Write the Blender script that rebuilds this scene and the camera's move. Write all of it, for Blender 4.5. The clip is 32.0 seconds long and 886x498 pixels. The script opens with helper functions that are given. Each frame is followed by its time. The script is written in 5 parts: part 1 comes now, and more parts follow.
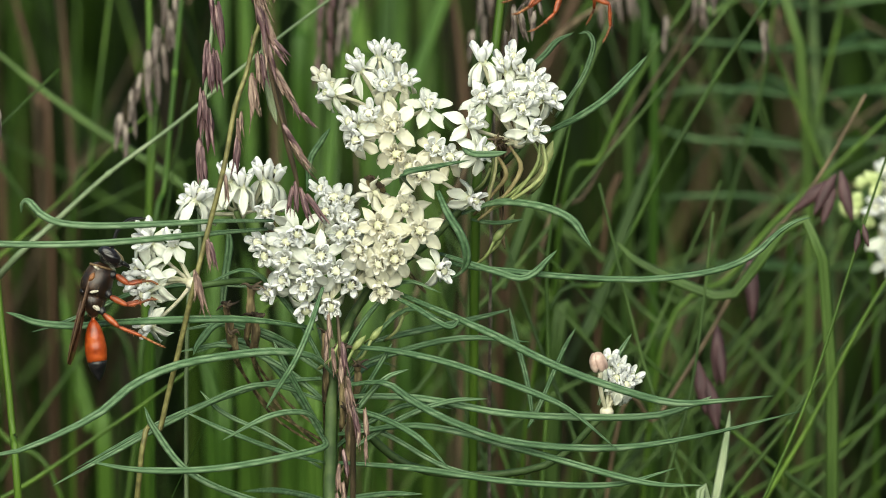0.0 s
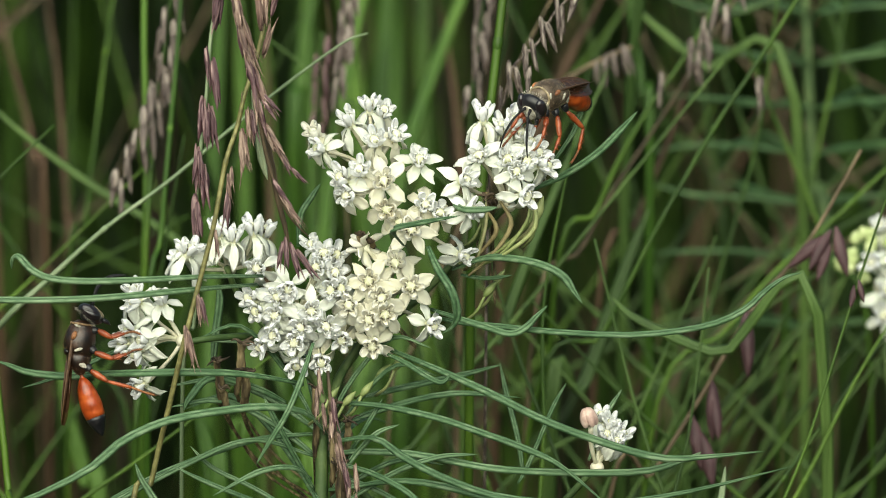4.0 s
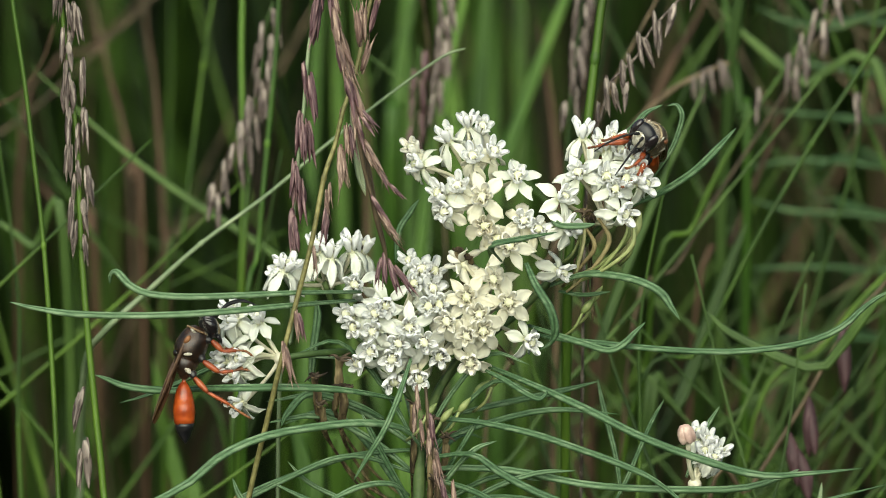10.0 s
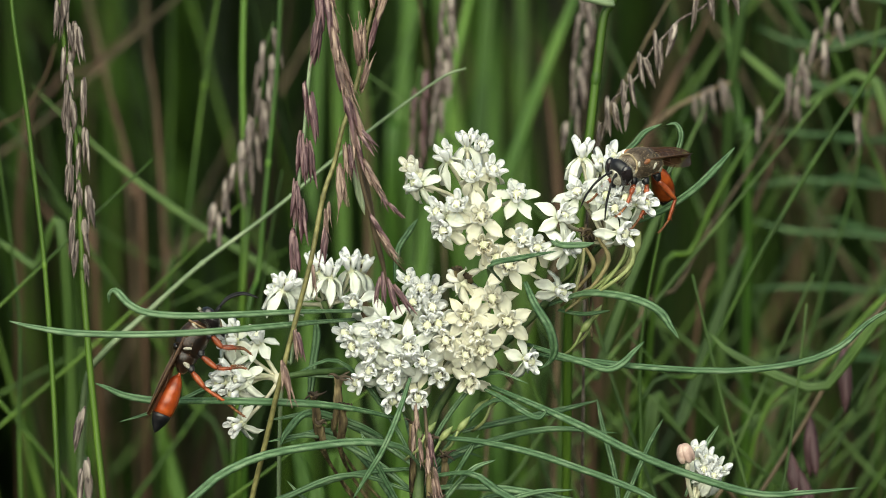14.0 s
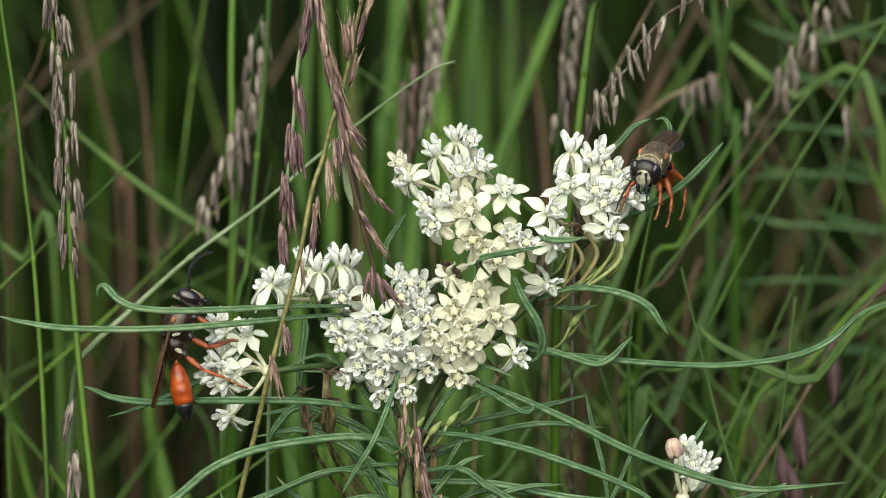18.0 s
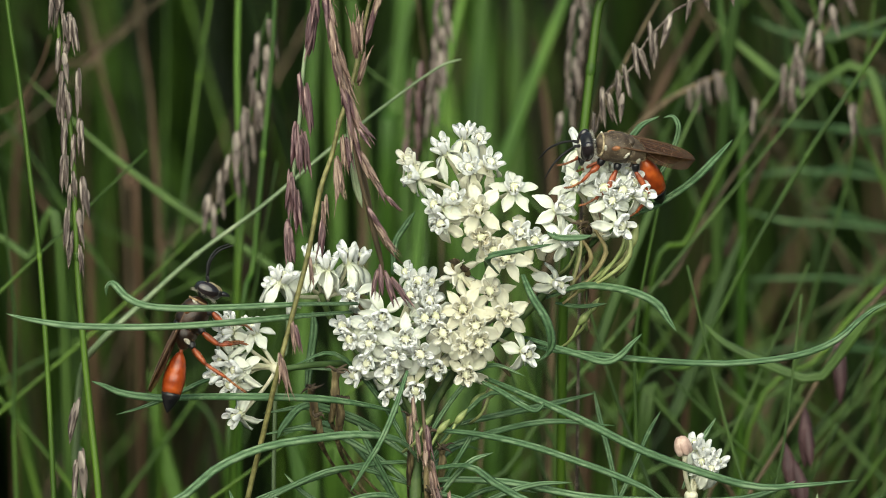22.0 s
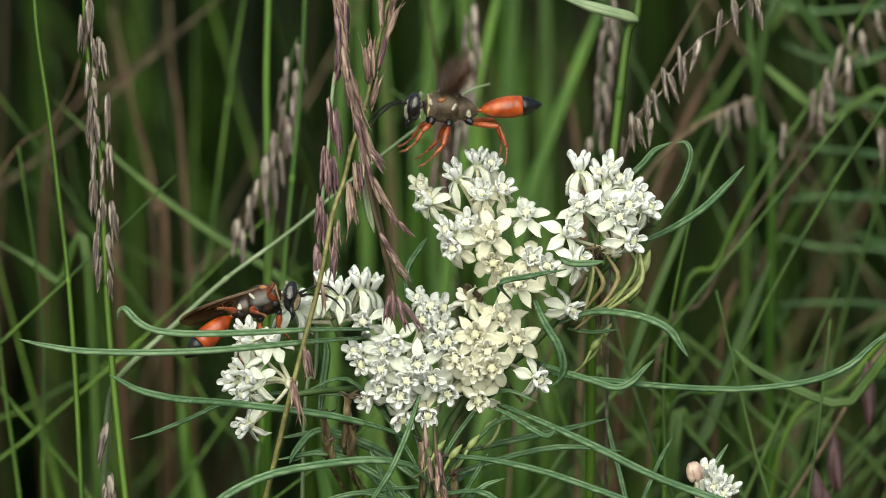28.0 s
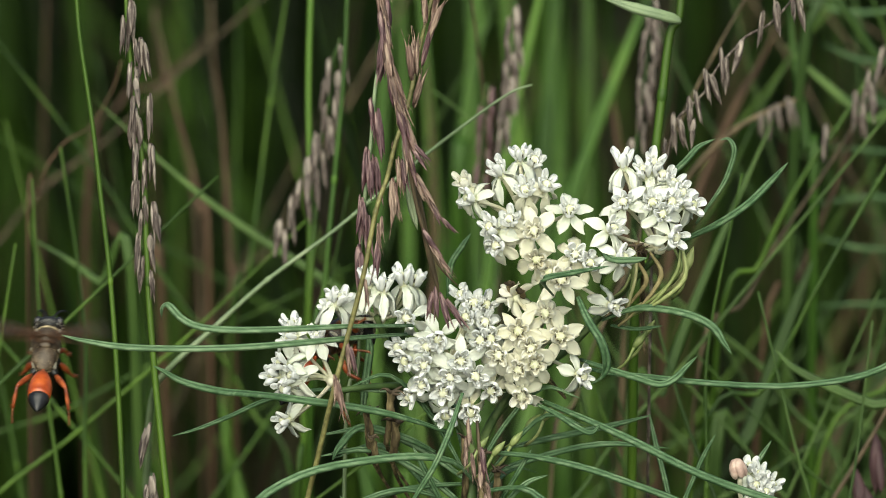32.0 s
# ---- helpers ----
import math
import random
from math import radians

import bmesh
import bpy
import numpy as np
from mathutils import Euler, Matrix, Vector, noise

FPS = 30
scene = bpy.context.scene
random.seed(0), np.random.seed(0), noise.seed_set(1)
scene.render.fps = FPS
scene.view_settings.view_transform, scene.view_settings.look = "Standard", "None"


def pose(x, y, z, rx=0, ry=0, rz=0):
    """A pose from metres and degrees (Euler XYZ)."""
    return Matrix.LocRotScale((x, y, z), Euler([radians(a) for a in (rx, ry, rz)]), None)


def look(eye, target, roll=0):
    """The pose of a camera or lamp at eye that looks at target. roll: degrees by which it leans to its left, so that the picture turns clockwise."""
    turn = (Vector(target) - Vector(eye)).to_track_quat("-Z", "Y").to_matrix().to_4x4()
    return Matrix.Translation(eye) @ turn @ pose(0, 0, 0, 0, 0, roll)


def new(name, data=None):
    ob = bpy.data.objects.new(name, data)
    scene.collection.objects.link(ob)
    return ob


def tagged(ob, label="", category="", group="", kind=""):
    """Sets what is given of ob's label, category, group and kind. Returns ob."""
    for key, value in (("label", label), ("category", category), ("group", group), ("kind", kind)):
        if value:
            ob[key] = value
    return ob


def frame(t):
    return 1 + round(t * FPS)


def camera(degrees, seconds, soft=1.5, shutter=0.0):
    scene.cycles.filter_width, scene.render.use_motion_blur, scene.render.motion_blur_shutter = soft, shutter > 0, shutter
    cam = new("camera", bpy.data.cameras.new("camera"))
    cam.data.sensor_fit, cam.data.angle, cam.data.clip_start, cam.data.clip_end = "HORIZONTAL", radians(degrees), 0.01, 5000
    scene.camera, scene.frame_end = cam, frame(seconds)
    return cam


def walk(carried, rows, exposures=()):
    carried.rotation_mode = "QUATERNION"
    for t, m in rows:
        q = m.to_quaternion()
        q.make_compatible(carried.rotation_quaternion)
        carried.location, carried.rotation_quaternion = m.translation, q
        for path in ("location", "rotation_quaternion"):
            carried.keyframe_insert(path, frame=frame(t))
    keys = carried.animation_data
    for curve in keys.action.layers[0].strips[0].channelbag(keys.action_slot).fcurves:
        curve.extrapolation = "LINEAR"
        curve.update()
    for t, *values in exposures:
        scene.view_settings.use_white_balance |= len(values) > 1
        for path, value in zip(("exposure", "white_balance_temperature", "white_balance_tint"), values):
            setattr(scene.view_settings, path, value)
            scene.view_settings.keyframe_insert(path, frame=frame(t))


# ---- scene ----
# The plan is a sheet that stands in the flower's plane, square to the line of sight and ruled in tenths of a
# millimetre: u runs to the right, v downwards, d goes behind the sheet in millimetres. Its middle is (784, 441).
PITCH = radians(12)
CENTRE = Vector((0, 0, 0.55))
RIGHT = Vector((1, 0, 0))
AHEAD = Vector((0, math.cos(PITCH), -math.sin(PITCH)))
DOWN = Vector((0, -math.sin(PITCH), -math.cos(PITCH)))
REACH = 1.5
EYE = CENTRE - AHEAD * REACH


def spot(u, v, d=0.0):
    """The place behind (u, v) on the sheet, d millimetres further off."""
    s = 1e-4 * (1 + d / 1000 / REACH)
    return CENTRE + RIGHT * ((u - 784) * s) + DOWN * ((v - 441) * s) + AHEAD * (d / 1000)


cam = camera(5.984, 32.0, soft=0.9, shutter=0.4)
cam.data.dof.use_dof = True
cam.data.dof.focus_distance = REACH
cam.data.dof.aperture_fstop = 22.0
walk(cam, [
    (0, look(EYE, spot(955.5, 572.6, 0))),
    (0.5, look(EYE, spot(958.5, 571.1, 0))),
    (1, look(EYE, spot(958.5, 571.1, 0))),
    (1.5, look(EYE, spot(960.1, 565.0, 0))),
    (2, look(EYE, spot(966.2, 554.3, 0))),
    (2.5, look(EYE, spot(972.3, 529.8, 0))),
    (4.5, look(EYE, spot(952.4, 468.6, 0))),
    (5, look(EYE, spot(930.2, 467.8, 0))),
    (5.5, look(EYE, spot(904.9, 457.8, 0))),
    (6, look(EYE, spot(872.0, 454.8, 0))),
    (6.5, look(EYE, spot(846.8, 452.5, 0))),
    (7, look(EYE, spot(833.0, 449.4, 0))),
    (7.5, look(EYE, spot(826.9, 445.6, 0))),
    (8, look(EYE, spot(823.8, 449.4, 0))),
    (8.5, look(EYE, spot(819.2, 448.6, 0))),
    (9, look(EYE, spot(808.5, 444.8, 0))),
    (9.5, look(EYE, spot(801.5, 443.2, 0))),
    (10, look(EYE, spot(792.5, 447.1, 0))),
    (10.5, look(EYE, spot(787.1, 444.9, 0))),
    (11, look(EYE, spot(784.0, 441.0, 0))),
    (11.5, look(EYE, spot(780.9, 433.4, 0))),
    (12, look(EYE, spot(782.5, 428.7, 0))),
    (12.5, look(EYE, spot(777.1, 426.4, 0))),
    (13, look(EYE, spot(780.2, 419.6, 0))),
    (13.5, look(EYE, spot(784.0, 419.6, 0))),
    (14, look(EYE, spot(790.9, 411.9, 0))),
    (14.5, look(EYE, spot(793.2, 409.6, 0))),
    (16.5, look(EYE, spot(780.2, 413.4, 0))),
    (17, look(EYE, spot(782.5, 418.0, 0))),
    (17.5, look(EYE, spot(794.7, 423.4, 0))),
    (18, look(EYE, spot(810.8, 424.2, 0))),
    (18.5, look(EYE, spot(816.8, 430.3, 0))),
    (19, look(EYE, spot(826.0, 434.1, 0))),
    (19.5, look(EYE, spot(825.3, 430.3, 0))),
    (20, look(EYE, spot(821.4, 429.6, 0))),
    (20.5, look(EYE, spot(818.4, 428.7, 0))),
    (21, look(EYE, spot(810.8, 427.9, 0))),
    (21.5, look(EYE, spot(804.7, 428.7, 0))),
    (22, look(EYE, spot(800.1, 427.9, 0))),
    (22.5, look(EYE, spot(794.0, 427.2, 0))),
    (23, look(EYE, spot(786.3, 423.4, 0))),
    (23.5, look(EYE, spot(780.2, 420.4, 0))),
    (24, look(EYE, spot(776.3, 412.6, 0))),
    (24.5, look(EYE, spot(774.0, 411.1, 0))),
    (25, look(EYE, spot(768.7, 408.1, 0))),
    (25.5, look(EYE, spot(764.9, 397.4, 0))),
    (27.5, look(EYE, spot(756.4, 385.9, 0))),
    (28, look(EYE, spot(748.8, 384.4, 0))),
    (28.5, look(EYE, spot(740.4, 388.9, 0))),
    (29, look(EYE, spot(735.8, 388.9, 0))),
    (29.5, look(EYE, spot(728.9, 389.7, 0))),
    (30, look(EYE, spot(719.0, 385.1, 0))),
    (30.5, look(EYE, spot(710.5, 385.9, 0))),
    (31, look(EYE, spot(698.2, 383.6, 0))),
    (31.5, look(EYE, spot(689.0, 380.5, 0))),
    (32, look(EYE, spot(674.5, 382.8, 0))),
], exposures=[(0, 0.86, 6780, -4.5), (32, 0.79, 6780, -4.5)])

# light: a bright overcast sky with a broad soft sun high up behind the camera
world = bpy.data.worlds.new("overcast_sky")
scene.world = world
world.use_nodes = True
wn = world.node_tree
sky = wn.nodes.new("ShaderNodeTexSky")
sky.sky_type, sky.sun_disc = "NISHITA", False
sky.sun_elevation, sky.sun_rotation = radians(40), radians(190)
sky.air_density, sky.dust_density = 1.0, 4.0
wn.nodes["Background"].inputs["Strength"].default_value = 0.08
wn.links.new(sky.outputs[0], wn.nodes["Background"].inputs[0])
sun_data = bpy.data.lights.new("sun", "SUN")
sun_data.energy, sun_data.angle, sun_data.color = 3.2, radians(90), (1.0, 0.97, 0.92)
sun = new("sun", sun_data)
sun.matrix_basis = look((-0.8, -4.6, 4.3), (0, 0, 0.5))

# ---- materials ----
def material(name, rough=0.6, spec=0.4):
    m = bpy.data.materials.new(name)
    m.use_nodes = True
    b = m.node_tree.nodes["Principled BSDF"]
    b.inputs["Roughness"].default_value = rough
    b.inputs["Specular IOR Level"].default_value = spec
    return m, m.node_tree, b


def node(nt, kind, **settings):
    n = nt.nodes.new(kind)
    for k, v in settings.items():
        n.inputs[k].default_value = v
    return n


def ramp(nt, source, stops):
    r = nt.nodes.new("ShaderNodeValToRGB")
    els = r.color_ramp.elements
    while len(els) < len(stops):
        els.new(0.5)
    for e, (p, c) in zip(els, stops):
        e.position, e.color = p, (*c, 1)
    nt.links.new(source, r.inputs[0])
    return r.outputs[0]


def blend(nt, factor, a, b, mode="MIX"):
    x = nt.nodes.new("ShaderNodeMix")
    x.data_type, x.blend_type = "RGBA", mode
    if isinstance(factor, float):
        x.inputs[0].default_value = factor
    else:
        nt.links.new(factor, x.inputs[0])
    nt.links.new(a, x.inputs[6])
    nt.links.new(b, x.inputs[7])
    return x.outputs[2]


def grain(nt, scale, detail=3.0, stretch=None):
    n = node(nt, "ShaderNodeTexNoise", Scale=scale, Detail=detail)
    tc = nt.nodes.new("ShaderNodeTexCoord")
    if stretch:
        mp = nt.nodes.new("ShaderNodeMapping")
        mp.inputs["Scale"].default_value = stretch
        nt.links.new(tc.outputs["Object"], mp.inputs[0])
        nt.links.new(mp.outputs[0], n.inputs["Vector"])
    else:
        nt.links.new(tc.outputs["Object"], n.inputs["Vector"])
    return n.outputs["Fac"]


def relief(nt, b, height, strength, distance):
    bump = node(nt, "ShaderNodeBump", Strength=strength, Distance=distance)
    nt.links.new(height, bump.inputs["Height"])
    nt.links.new(bump.outputs[0], b.inputs["Normal"])


def object_random(nt):
    return nt.nodes.new("ShaderNodeObjectInfo").outputs["Random"]


def organic(name, dark, mid, light, scale, rough=0.55, spec=0.4, own=0.5, bump=0.3, see=0.0, islands=False, stretch=None, flesh=0.0):
    """A living or dry plant surface: mottled from dark to light, each piece a little different, thin pieces let light through."""
    m, nt, b = material(name, rough, spec)
    fine = ramp(nt, grain(nt, scale, 4.0, stretch), [(0.34, dark), (0.5, mid), (0.66, light)])
    who = nt.nodes.new("ShaderNodeNewGeometry").outputs["Random Per Island"] if islands else object_random(nt)
    tone = ramp(nt, who, [(0.0, dark), (0.62, mid), (1.0, light)] if islands else [(0.0, dark), (0.5, mid), (1.0, light)])
    colour = blend(nt, own, fine, tone)
    nt.links.new(colour, b.inputs["Base Color"])
    relief(nt, b, grain(nt, scale * 3, 2.0, stretch), bump, 0.0002)
    if flesh:
        b.inputs["Subsurface Weight"].default_value = flesh
        b.inputs["Subsurface Radius"].default_value = (1.0, 0.95, 0.75)
        b.inputs["Subsurface Scale"].default_value = 0.002
    if see:
        tl = nt.nodes.new("ShaderNodeBsdfTranslucent")
        nt.links.new(colour, tl.inputs[0])
        mx = nt.nodes.new("ShaderNodeMixShader")
        mx.inputs[0].default_value = see
        nt.links.new(b.outputs[0], mx.inputs[1])
        nt.links.new(tl.outputs[0], mx.inputs[2])
        nt.links.new(mx.outputs[0], nt.nodes["Material Output"].inputs[0])
    return m


leaf_green = organic("leaf_green", (0.03, 0.07, 0.027), (0.064, 0.128, 0.055), (0.16, 0.232, 0.13), 1300, 0.6, 0.35, 0.35, 0.45, 0.1, stretch=(0.12, 1, 0.6))
leaf_rib = organic("leaf_rib", (0.016, 0.042, 0.016), (0.033, 0.073, 0.029), (0.06, 0.115, 0.05), 1300, 0.65, 0.3, 0.3, 1.0, stretch=(0.15, 1, 1))
stem_green = organic("stem_green", (0.022, 0.045, 0.012), (0.052, 0.09, 0.026), (0.11, 0.155, 0.05), 300, 0.6, 0.3)
pedicel_green = organic("pedicel_green", (0.36, 0.36, 0.22), (0.54, 0.52, 0.38), (0.66, 0.62, 0.5), 500, 0.55)
bud_green = organic("bud_green", (0.08, 0.115, 0.03), (0.16, 0.2, 0.065), (0.3, 0.32, 0.14), 500, 0.55)


def blossom(name, base, mid, edge, own, see, flesh, reach, soft):
    """A white petal or hood: greenish at its base, paler towards its end, faintly veined."""
    m, nt, b = material(name, 0.65, 0.15)
    tc = nt.nodes.new("ShaderNodeTexCoord")
    far = nt.nodes.new("ShaderNodeVectorMath")
    far.operation = "LENGTH"
    nt.links.new(tc.outputs["Object"], far.inputs[0])
    scaled = nt.nodes.new("ShaderNodeMath")
    scaled.operation = "DIVIDE"
    scaled.inputs[1].default_value = reach
    nt.links.new(far.outputs["Value"], scaled.inputs[0])
    along = ramp(nt, scaled.outputs[0], [(0.12, base), (soft, mid), (0.95, edge)])
    spots = ramp(nt, grain(nt, 520, 4.0), [(0.32, base), (0.5, mid), (0.68, edge)])
    tone = ramp(nt, object_random(nt), [(0.0, own), (0.45, mid), (1.0, edge)])
    colour = blend(nt, 0.4, blend(nt, 0.25, along, spots), tone)
    nt.links.new(colour, b.inputs["Base Color"])
    relief(nt, b, grain(nt, 1100, 2.0, (1, 1, 0.4)), 0.35, 0.0002)
    b.inputs["Subsurface Weight"].default_value = flesh
    b.inputs["Subsurface Radius"].default_value = (1.0, 0.95, 0.8)
    b.inputs["Subsurface Scale"].default_value = 0.003
    tl = nt.nodes.new("ShaderNodeBsdfTranslucent")
    nt.links.new(colour, tl.inputs[0])
    mx = nt.nodes.new("ShaderNodeMixShader")
    mx.inputs[0].default_value = see
    nt.links.new(b.outputs[0], mx.inputs[1])
    nt.links.new(tl.outputs[0], mx.inputs[2])
    nt.links.new(mx.outputs[0], nt.nodes["Material Output"].inputs[0])
    return m


petal_white = blossom("petal_white", (0.54, 0.59, 0.34), (0.69, 0.71, 0.62), (0.73, 0.745, 0.69), (0.64, 0.67, 0.55), 0.14, 0.2, 0.0055, 0.36)
petal_cream = blossom("petal_cream", (0.55, 0.545, 0.3), (0.7, 0.68, 0.53), (0.73, 0.715, 0.61), (0.66, 0.61, 0.43), 0.14, 0.2, 0.0055, 0.36)
hood_white = blossom("hood_white", (0.64, 0.67, 0.52), (0.77, 0.78, 0.765), (0.8, 0.805, 0.8), (0.74, 0.75, 0.72), 0.08, 0.3, 0.0046, 0.42)
hood_cream = blossom("hood_cream", (0.63, 0.59, 0.38), (0.74, 0.71, 0.58), (0.77, 0.75, 0.66), (0.69, 0.61, 0.43), 0.08, 0.3, 0.0046, 0.42)
column_green = organic("column_green", (0.46, 0.48, 0.28), (0.58, 0.58, 0.42), (0.66, 0.66, 0.53), 700, 0.55, 0.25)
anther_dark = organic("anther_dark", (0.02, 0.015, 0.01), (0.05, 0.035, 0.02), (0.1, 0.07, 0.04), 900, 0.4)
stalk_olive = organic("stalk_olive", (0.12, 0.13, 0.05), (0.24, 0.24, 0.11), (0.38, 0.37, 0.2), 500, 0.65, 0.2)
bud_pale = organic("bud_pale", (0.26, 0.32, 0.12), (0.38, 0.44, 0.2), (0.52, 0.56, 0.32), 500, 0.6, 0.25)
bud_pink = organic("bud_pink", (0.2, 0.11, 0.1), (0.34, 0.22, 0.19), (0.52, 0.42, 0.35), 900, 0.5)
dry_rust = organic("dry_rust", (0.016, 0.009, 0.005), (0.044, 0.025, 0.014), (0.095, 0.058, 0.035), 150, 0.65, 0.2, 0.4, 0.4, stretch=(1, 1, 0.1))
grass_bright = organic("grass_bright", (0.014, 0.038, 0.004), (0.04, 0.094, 0.01), (0.1, 0.185, 0.027), 120, 0.5, 0.28, 0.5, 0.3, 0.1, stretch=(1, 1, 0.1))
pod_skin = organic("pod_skin", (0.02, 0.009, 0.01), (0.05, 0.025, 0.028), (0.11, 0.066, 0.068), 900, 0.55, 0.25, 0.4, 0.4, stretch=(1, 1, 0.2))
dry_stem = organic("dry_stem", (0.1, 0.075, 0.035), (0.22, 0.18, 0.085), (0.34, 0.29, 0.15), 500, 0.7, 0.25)
stub_tan = organic("stub_tan", (0.016, 0.011, 0.007), (0.085, 0.064, 0.032), (0.24, 0.19, 0.1), 900, 0.75, 0.2, 0.2, 0.9, stretch=(1, 1, 0.25))
withered = organic("withered", (0.012, 0.009, 0.006), (0.035, 0.024, 0.016), (0.1, 0.075, 0.05), 500, 0.8, 0.2)
straw_brown = organic("straw_brown", (0.024, 0.017, 0.009), (0.067, 0.048, 0.027), (0.16, 0.118, 0.07), 330, 0.6, 0.3, 0.35, 0.5, stretch=(1, 1, 0.25))
spikelet_brown = organic("spikelet_brown", (0.022, 0.009, 0.009), (0.14, 0.084, 0.068), (0.4, 0.3, 0.23), 2600, 0.55, 0.35, 0.4, 0.5, islands=True, stretch=(1, 1, 0.12))
spikelet_purple = organic("spikelet_purple", (0.022, 0.008, 0.012), (0.085, 0.04, 0.047), (0.3, 0.2, 0.19), 2000, 0.55, 0.35, 0.45, 0.5, islands=True, stretch=(1, 1, 0.15))
spikelet_grey = organic("spikelet_grey", (0.016, 0.01, 0.01), (0.075, 0.055, 0.048), (0.34, 0.29, 0.25), 2000, 0.6, 0.3, 0.45, 0.5, islands=True, stretch=(1, 1, 0.15))
grass_green = organic("grass_green", (0.008, 0.021, 0.0025), (0.029, 0.066, 0.006), (0.1, 0.178, 0.021), 120, 0.5, 0.28, 0.5, 0.3, 0.1, stretch=(1, 1, 0.1))
grass_muted = organic("grass_muted", (0.01, 0.025, 0.004), (0.033, 0.068, 0.012), (0.09, 0.15, 0.036), 150, 0.55, 0.3, 0.5, 0.3, 0.1, stretch=(1, 1, 0.1))
leaf_far = organic("leaf_far", (0.018, 0.048, 0.014), (0.042, 0.092, 0.03), (0.1, 0.17, 0.065), 200, 0.55, 0.3, 0.5, 0.3, 0.1)
grass_pale = organic("grass_pale", (0.1, 0.145, 0.075), (0.17, 0.23, 0.12), (0.28, 0.33, 0.2), 150, 0.5, 0.4, 0.3, 0.3, 0.1, stretch=(1, 1, 0.1))
# Near-black tones put the shade deep among the blades into the colour.
meadow_shade_green = organic("meadow_shade_green", (0.0015, 0.0035, 0.0006), (0.0055, 0.014, 0.002), (0.05, 0.106, 0.011), 14, 0.55, 0.2, 0.85, 0.2, 0.15, islands=True)
# The same grass in brighter tones, with the light on it painted in.
meadow_lit_green = organic("meadow_lit_green", (0.005, 0.012, 0.0018), (0.02, 0.045, 0.0065), (0.075, 0.14, 0.02), 20, 0.55, 0.2, 0.85, 0.2, 0.15, islands=True)
meadow_straw = organic("meadow_straw", (0.012, 0.008, 0.005), (0.04, 0.025, 0.015), (0.11, 0.07, 0.042), 20, 0.7, 0.2, 0.7, 0.3, islands=True)
thatch = organic("thatch", (0.01, 0.012, 0.005), (0.026, 0.03, 0.012), (0.055, 0.056, 0.027), 60, 0.95, 0.1, 0.2, 0.8)
chitin_black = organic("chitin_black", (0.004, 0.004, 0.005), (0.008, 0.008, 0.01), (0.02, 0.018, 0.018), 600, 0.34, 0.38, 0.2, 0.2)
feeler_black = organic("feeler_black", (0.004, 0.004, 0.005), (0.008, 0.008, 0.009), (0.016, 0.015, 0.016), 900, 0.6, 0.2, 0.2, 0.2)
chitin_rust = organic("chitin_rust", (0.1, 0.018, 0.005), (0.21, 0.042, 0.011), (0.36, 0.09, 0.028), 700, 0.38, 0.45, 0.2, 0.2)
chitin_orange = organic("chitin_orange", (0.14, 0.02, 0.005), (0.29, 0.047, 0.009), (0.44, 0.095, 0.018), 420, 0.3, 0.5, 0.2, 0.2)
thorax_dark = organic("thorax_dark", (0.005, 0.0035, 0.003), (0.016, 0.008, 0.005), (0.055, 0.025, 0.013), 500, 0.32, 0.5, 0.1, 0.15)
umber_hair = organic("umber_hair", (0.05, 0.03, 0.015), (0.15, 0.09, 0.045), (0.34, 0.24, 0.13), 1500, 0.6, 0.3, 0.2, 0.5)
tarsus_tan = organic("tarsus_tan", (0.05, 0.02, 0.01), (0.16, 0.06, 0.025), (0.34, 0.15, 0.06), 500, 0.5, 0.35, 0.3, 0.3)
silver_hair = organic("silver_hair", (0.2, 0.18, 0.13), (0.38, 0.36, 0.29), (0.6, 0.57, 0.5), 1800, 0.55, 0.3, 0.2, 0.8)
thorax_hair = organic("thorax_hair", (0.03, 0.02, 0.013), (0.068, 0.049, 0.034), (0.14, 0.108, 0.075), 500, 0.5, 0.3, 0.1, 0.15)
golden_hair = organic("golden_hair", (0.1, 0.075, 0.04), (0.26, 0.2, 0.115), (0.5, 0.42, 0.28), 1200, 0.6, 0.3, 0.2, 0.8)
eye_dark = organic("eye_dark", (0.006, 0.005, 0.006), (0.012, 0.009, 0.01), (0.02, 0.016, 0.018), 300, 0.12, 0.6, 0.2, 0.0)
vein_brown = organic("vein_brown", (0.03, 0.015, 0.008), (0.06, 0.03, 0.015), (0.1, 0.05, 0.02), 600, 0.5)

wing_film, wnt, wb = material("wing_film", 0.25, 0.5)
wcol = ramp(wnt, grain(wnt, 300, 3.0), [(0.3, (0.03, 0.015, 0.009)), (0.7, (0.085, 0.043, 0.024))])
wnt.links.new(wcol, wb.inputs["Base Color"])
wtr = node(wnt, "ShaderNodeBsdfTransparent", Color=(0.66, 0.47, 0.33, 1))
wmix = wnt.nodes.new("ShaderNodeMixShader")
wmix.inputs[0].default_value = 0.55
wnt.links.new(wtr.outputs[0], wmix.inputs[1])
wnt.links.new(wb.outputs[0], wmix.inputs[2])
wnt.links.new(wmix.outputs[0], wnt.nodes["Material Output"].inputs[0])

# ---- shapes ----
HOME = {}


def thing(name, place, label, category, group="", kind=""):
    """An empty at the foot of a thing, on which its parts hang."""
    ob = tagged(new(name), label, category, group, kind)
    ob.empty_display_size = 0.005
    ob.location = place
    HOME[ob.name] = Vector(place)
    return ob


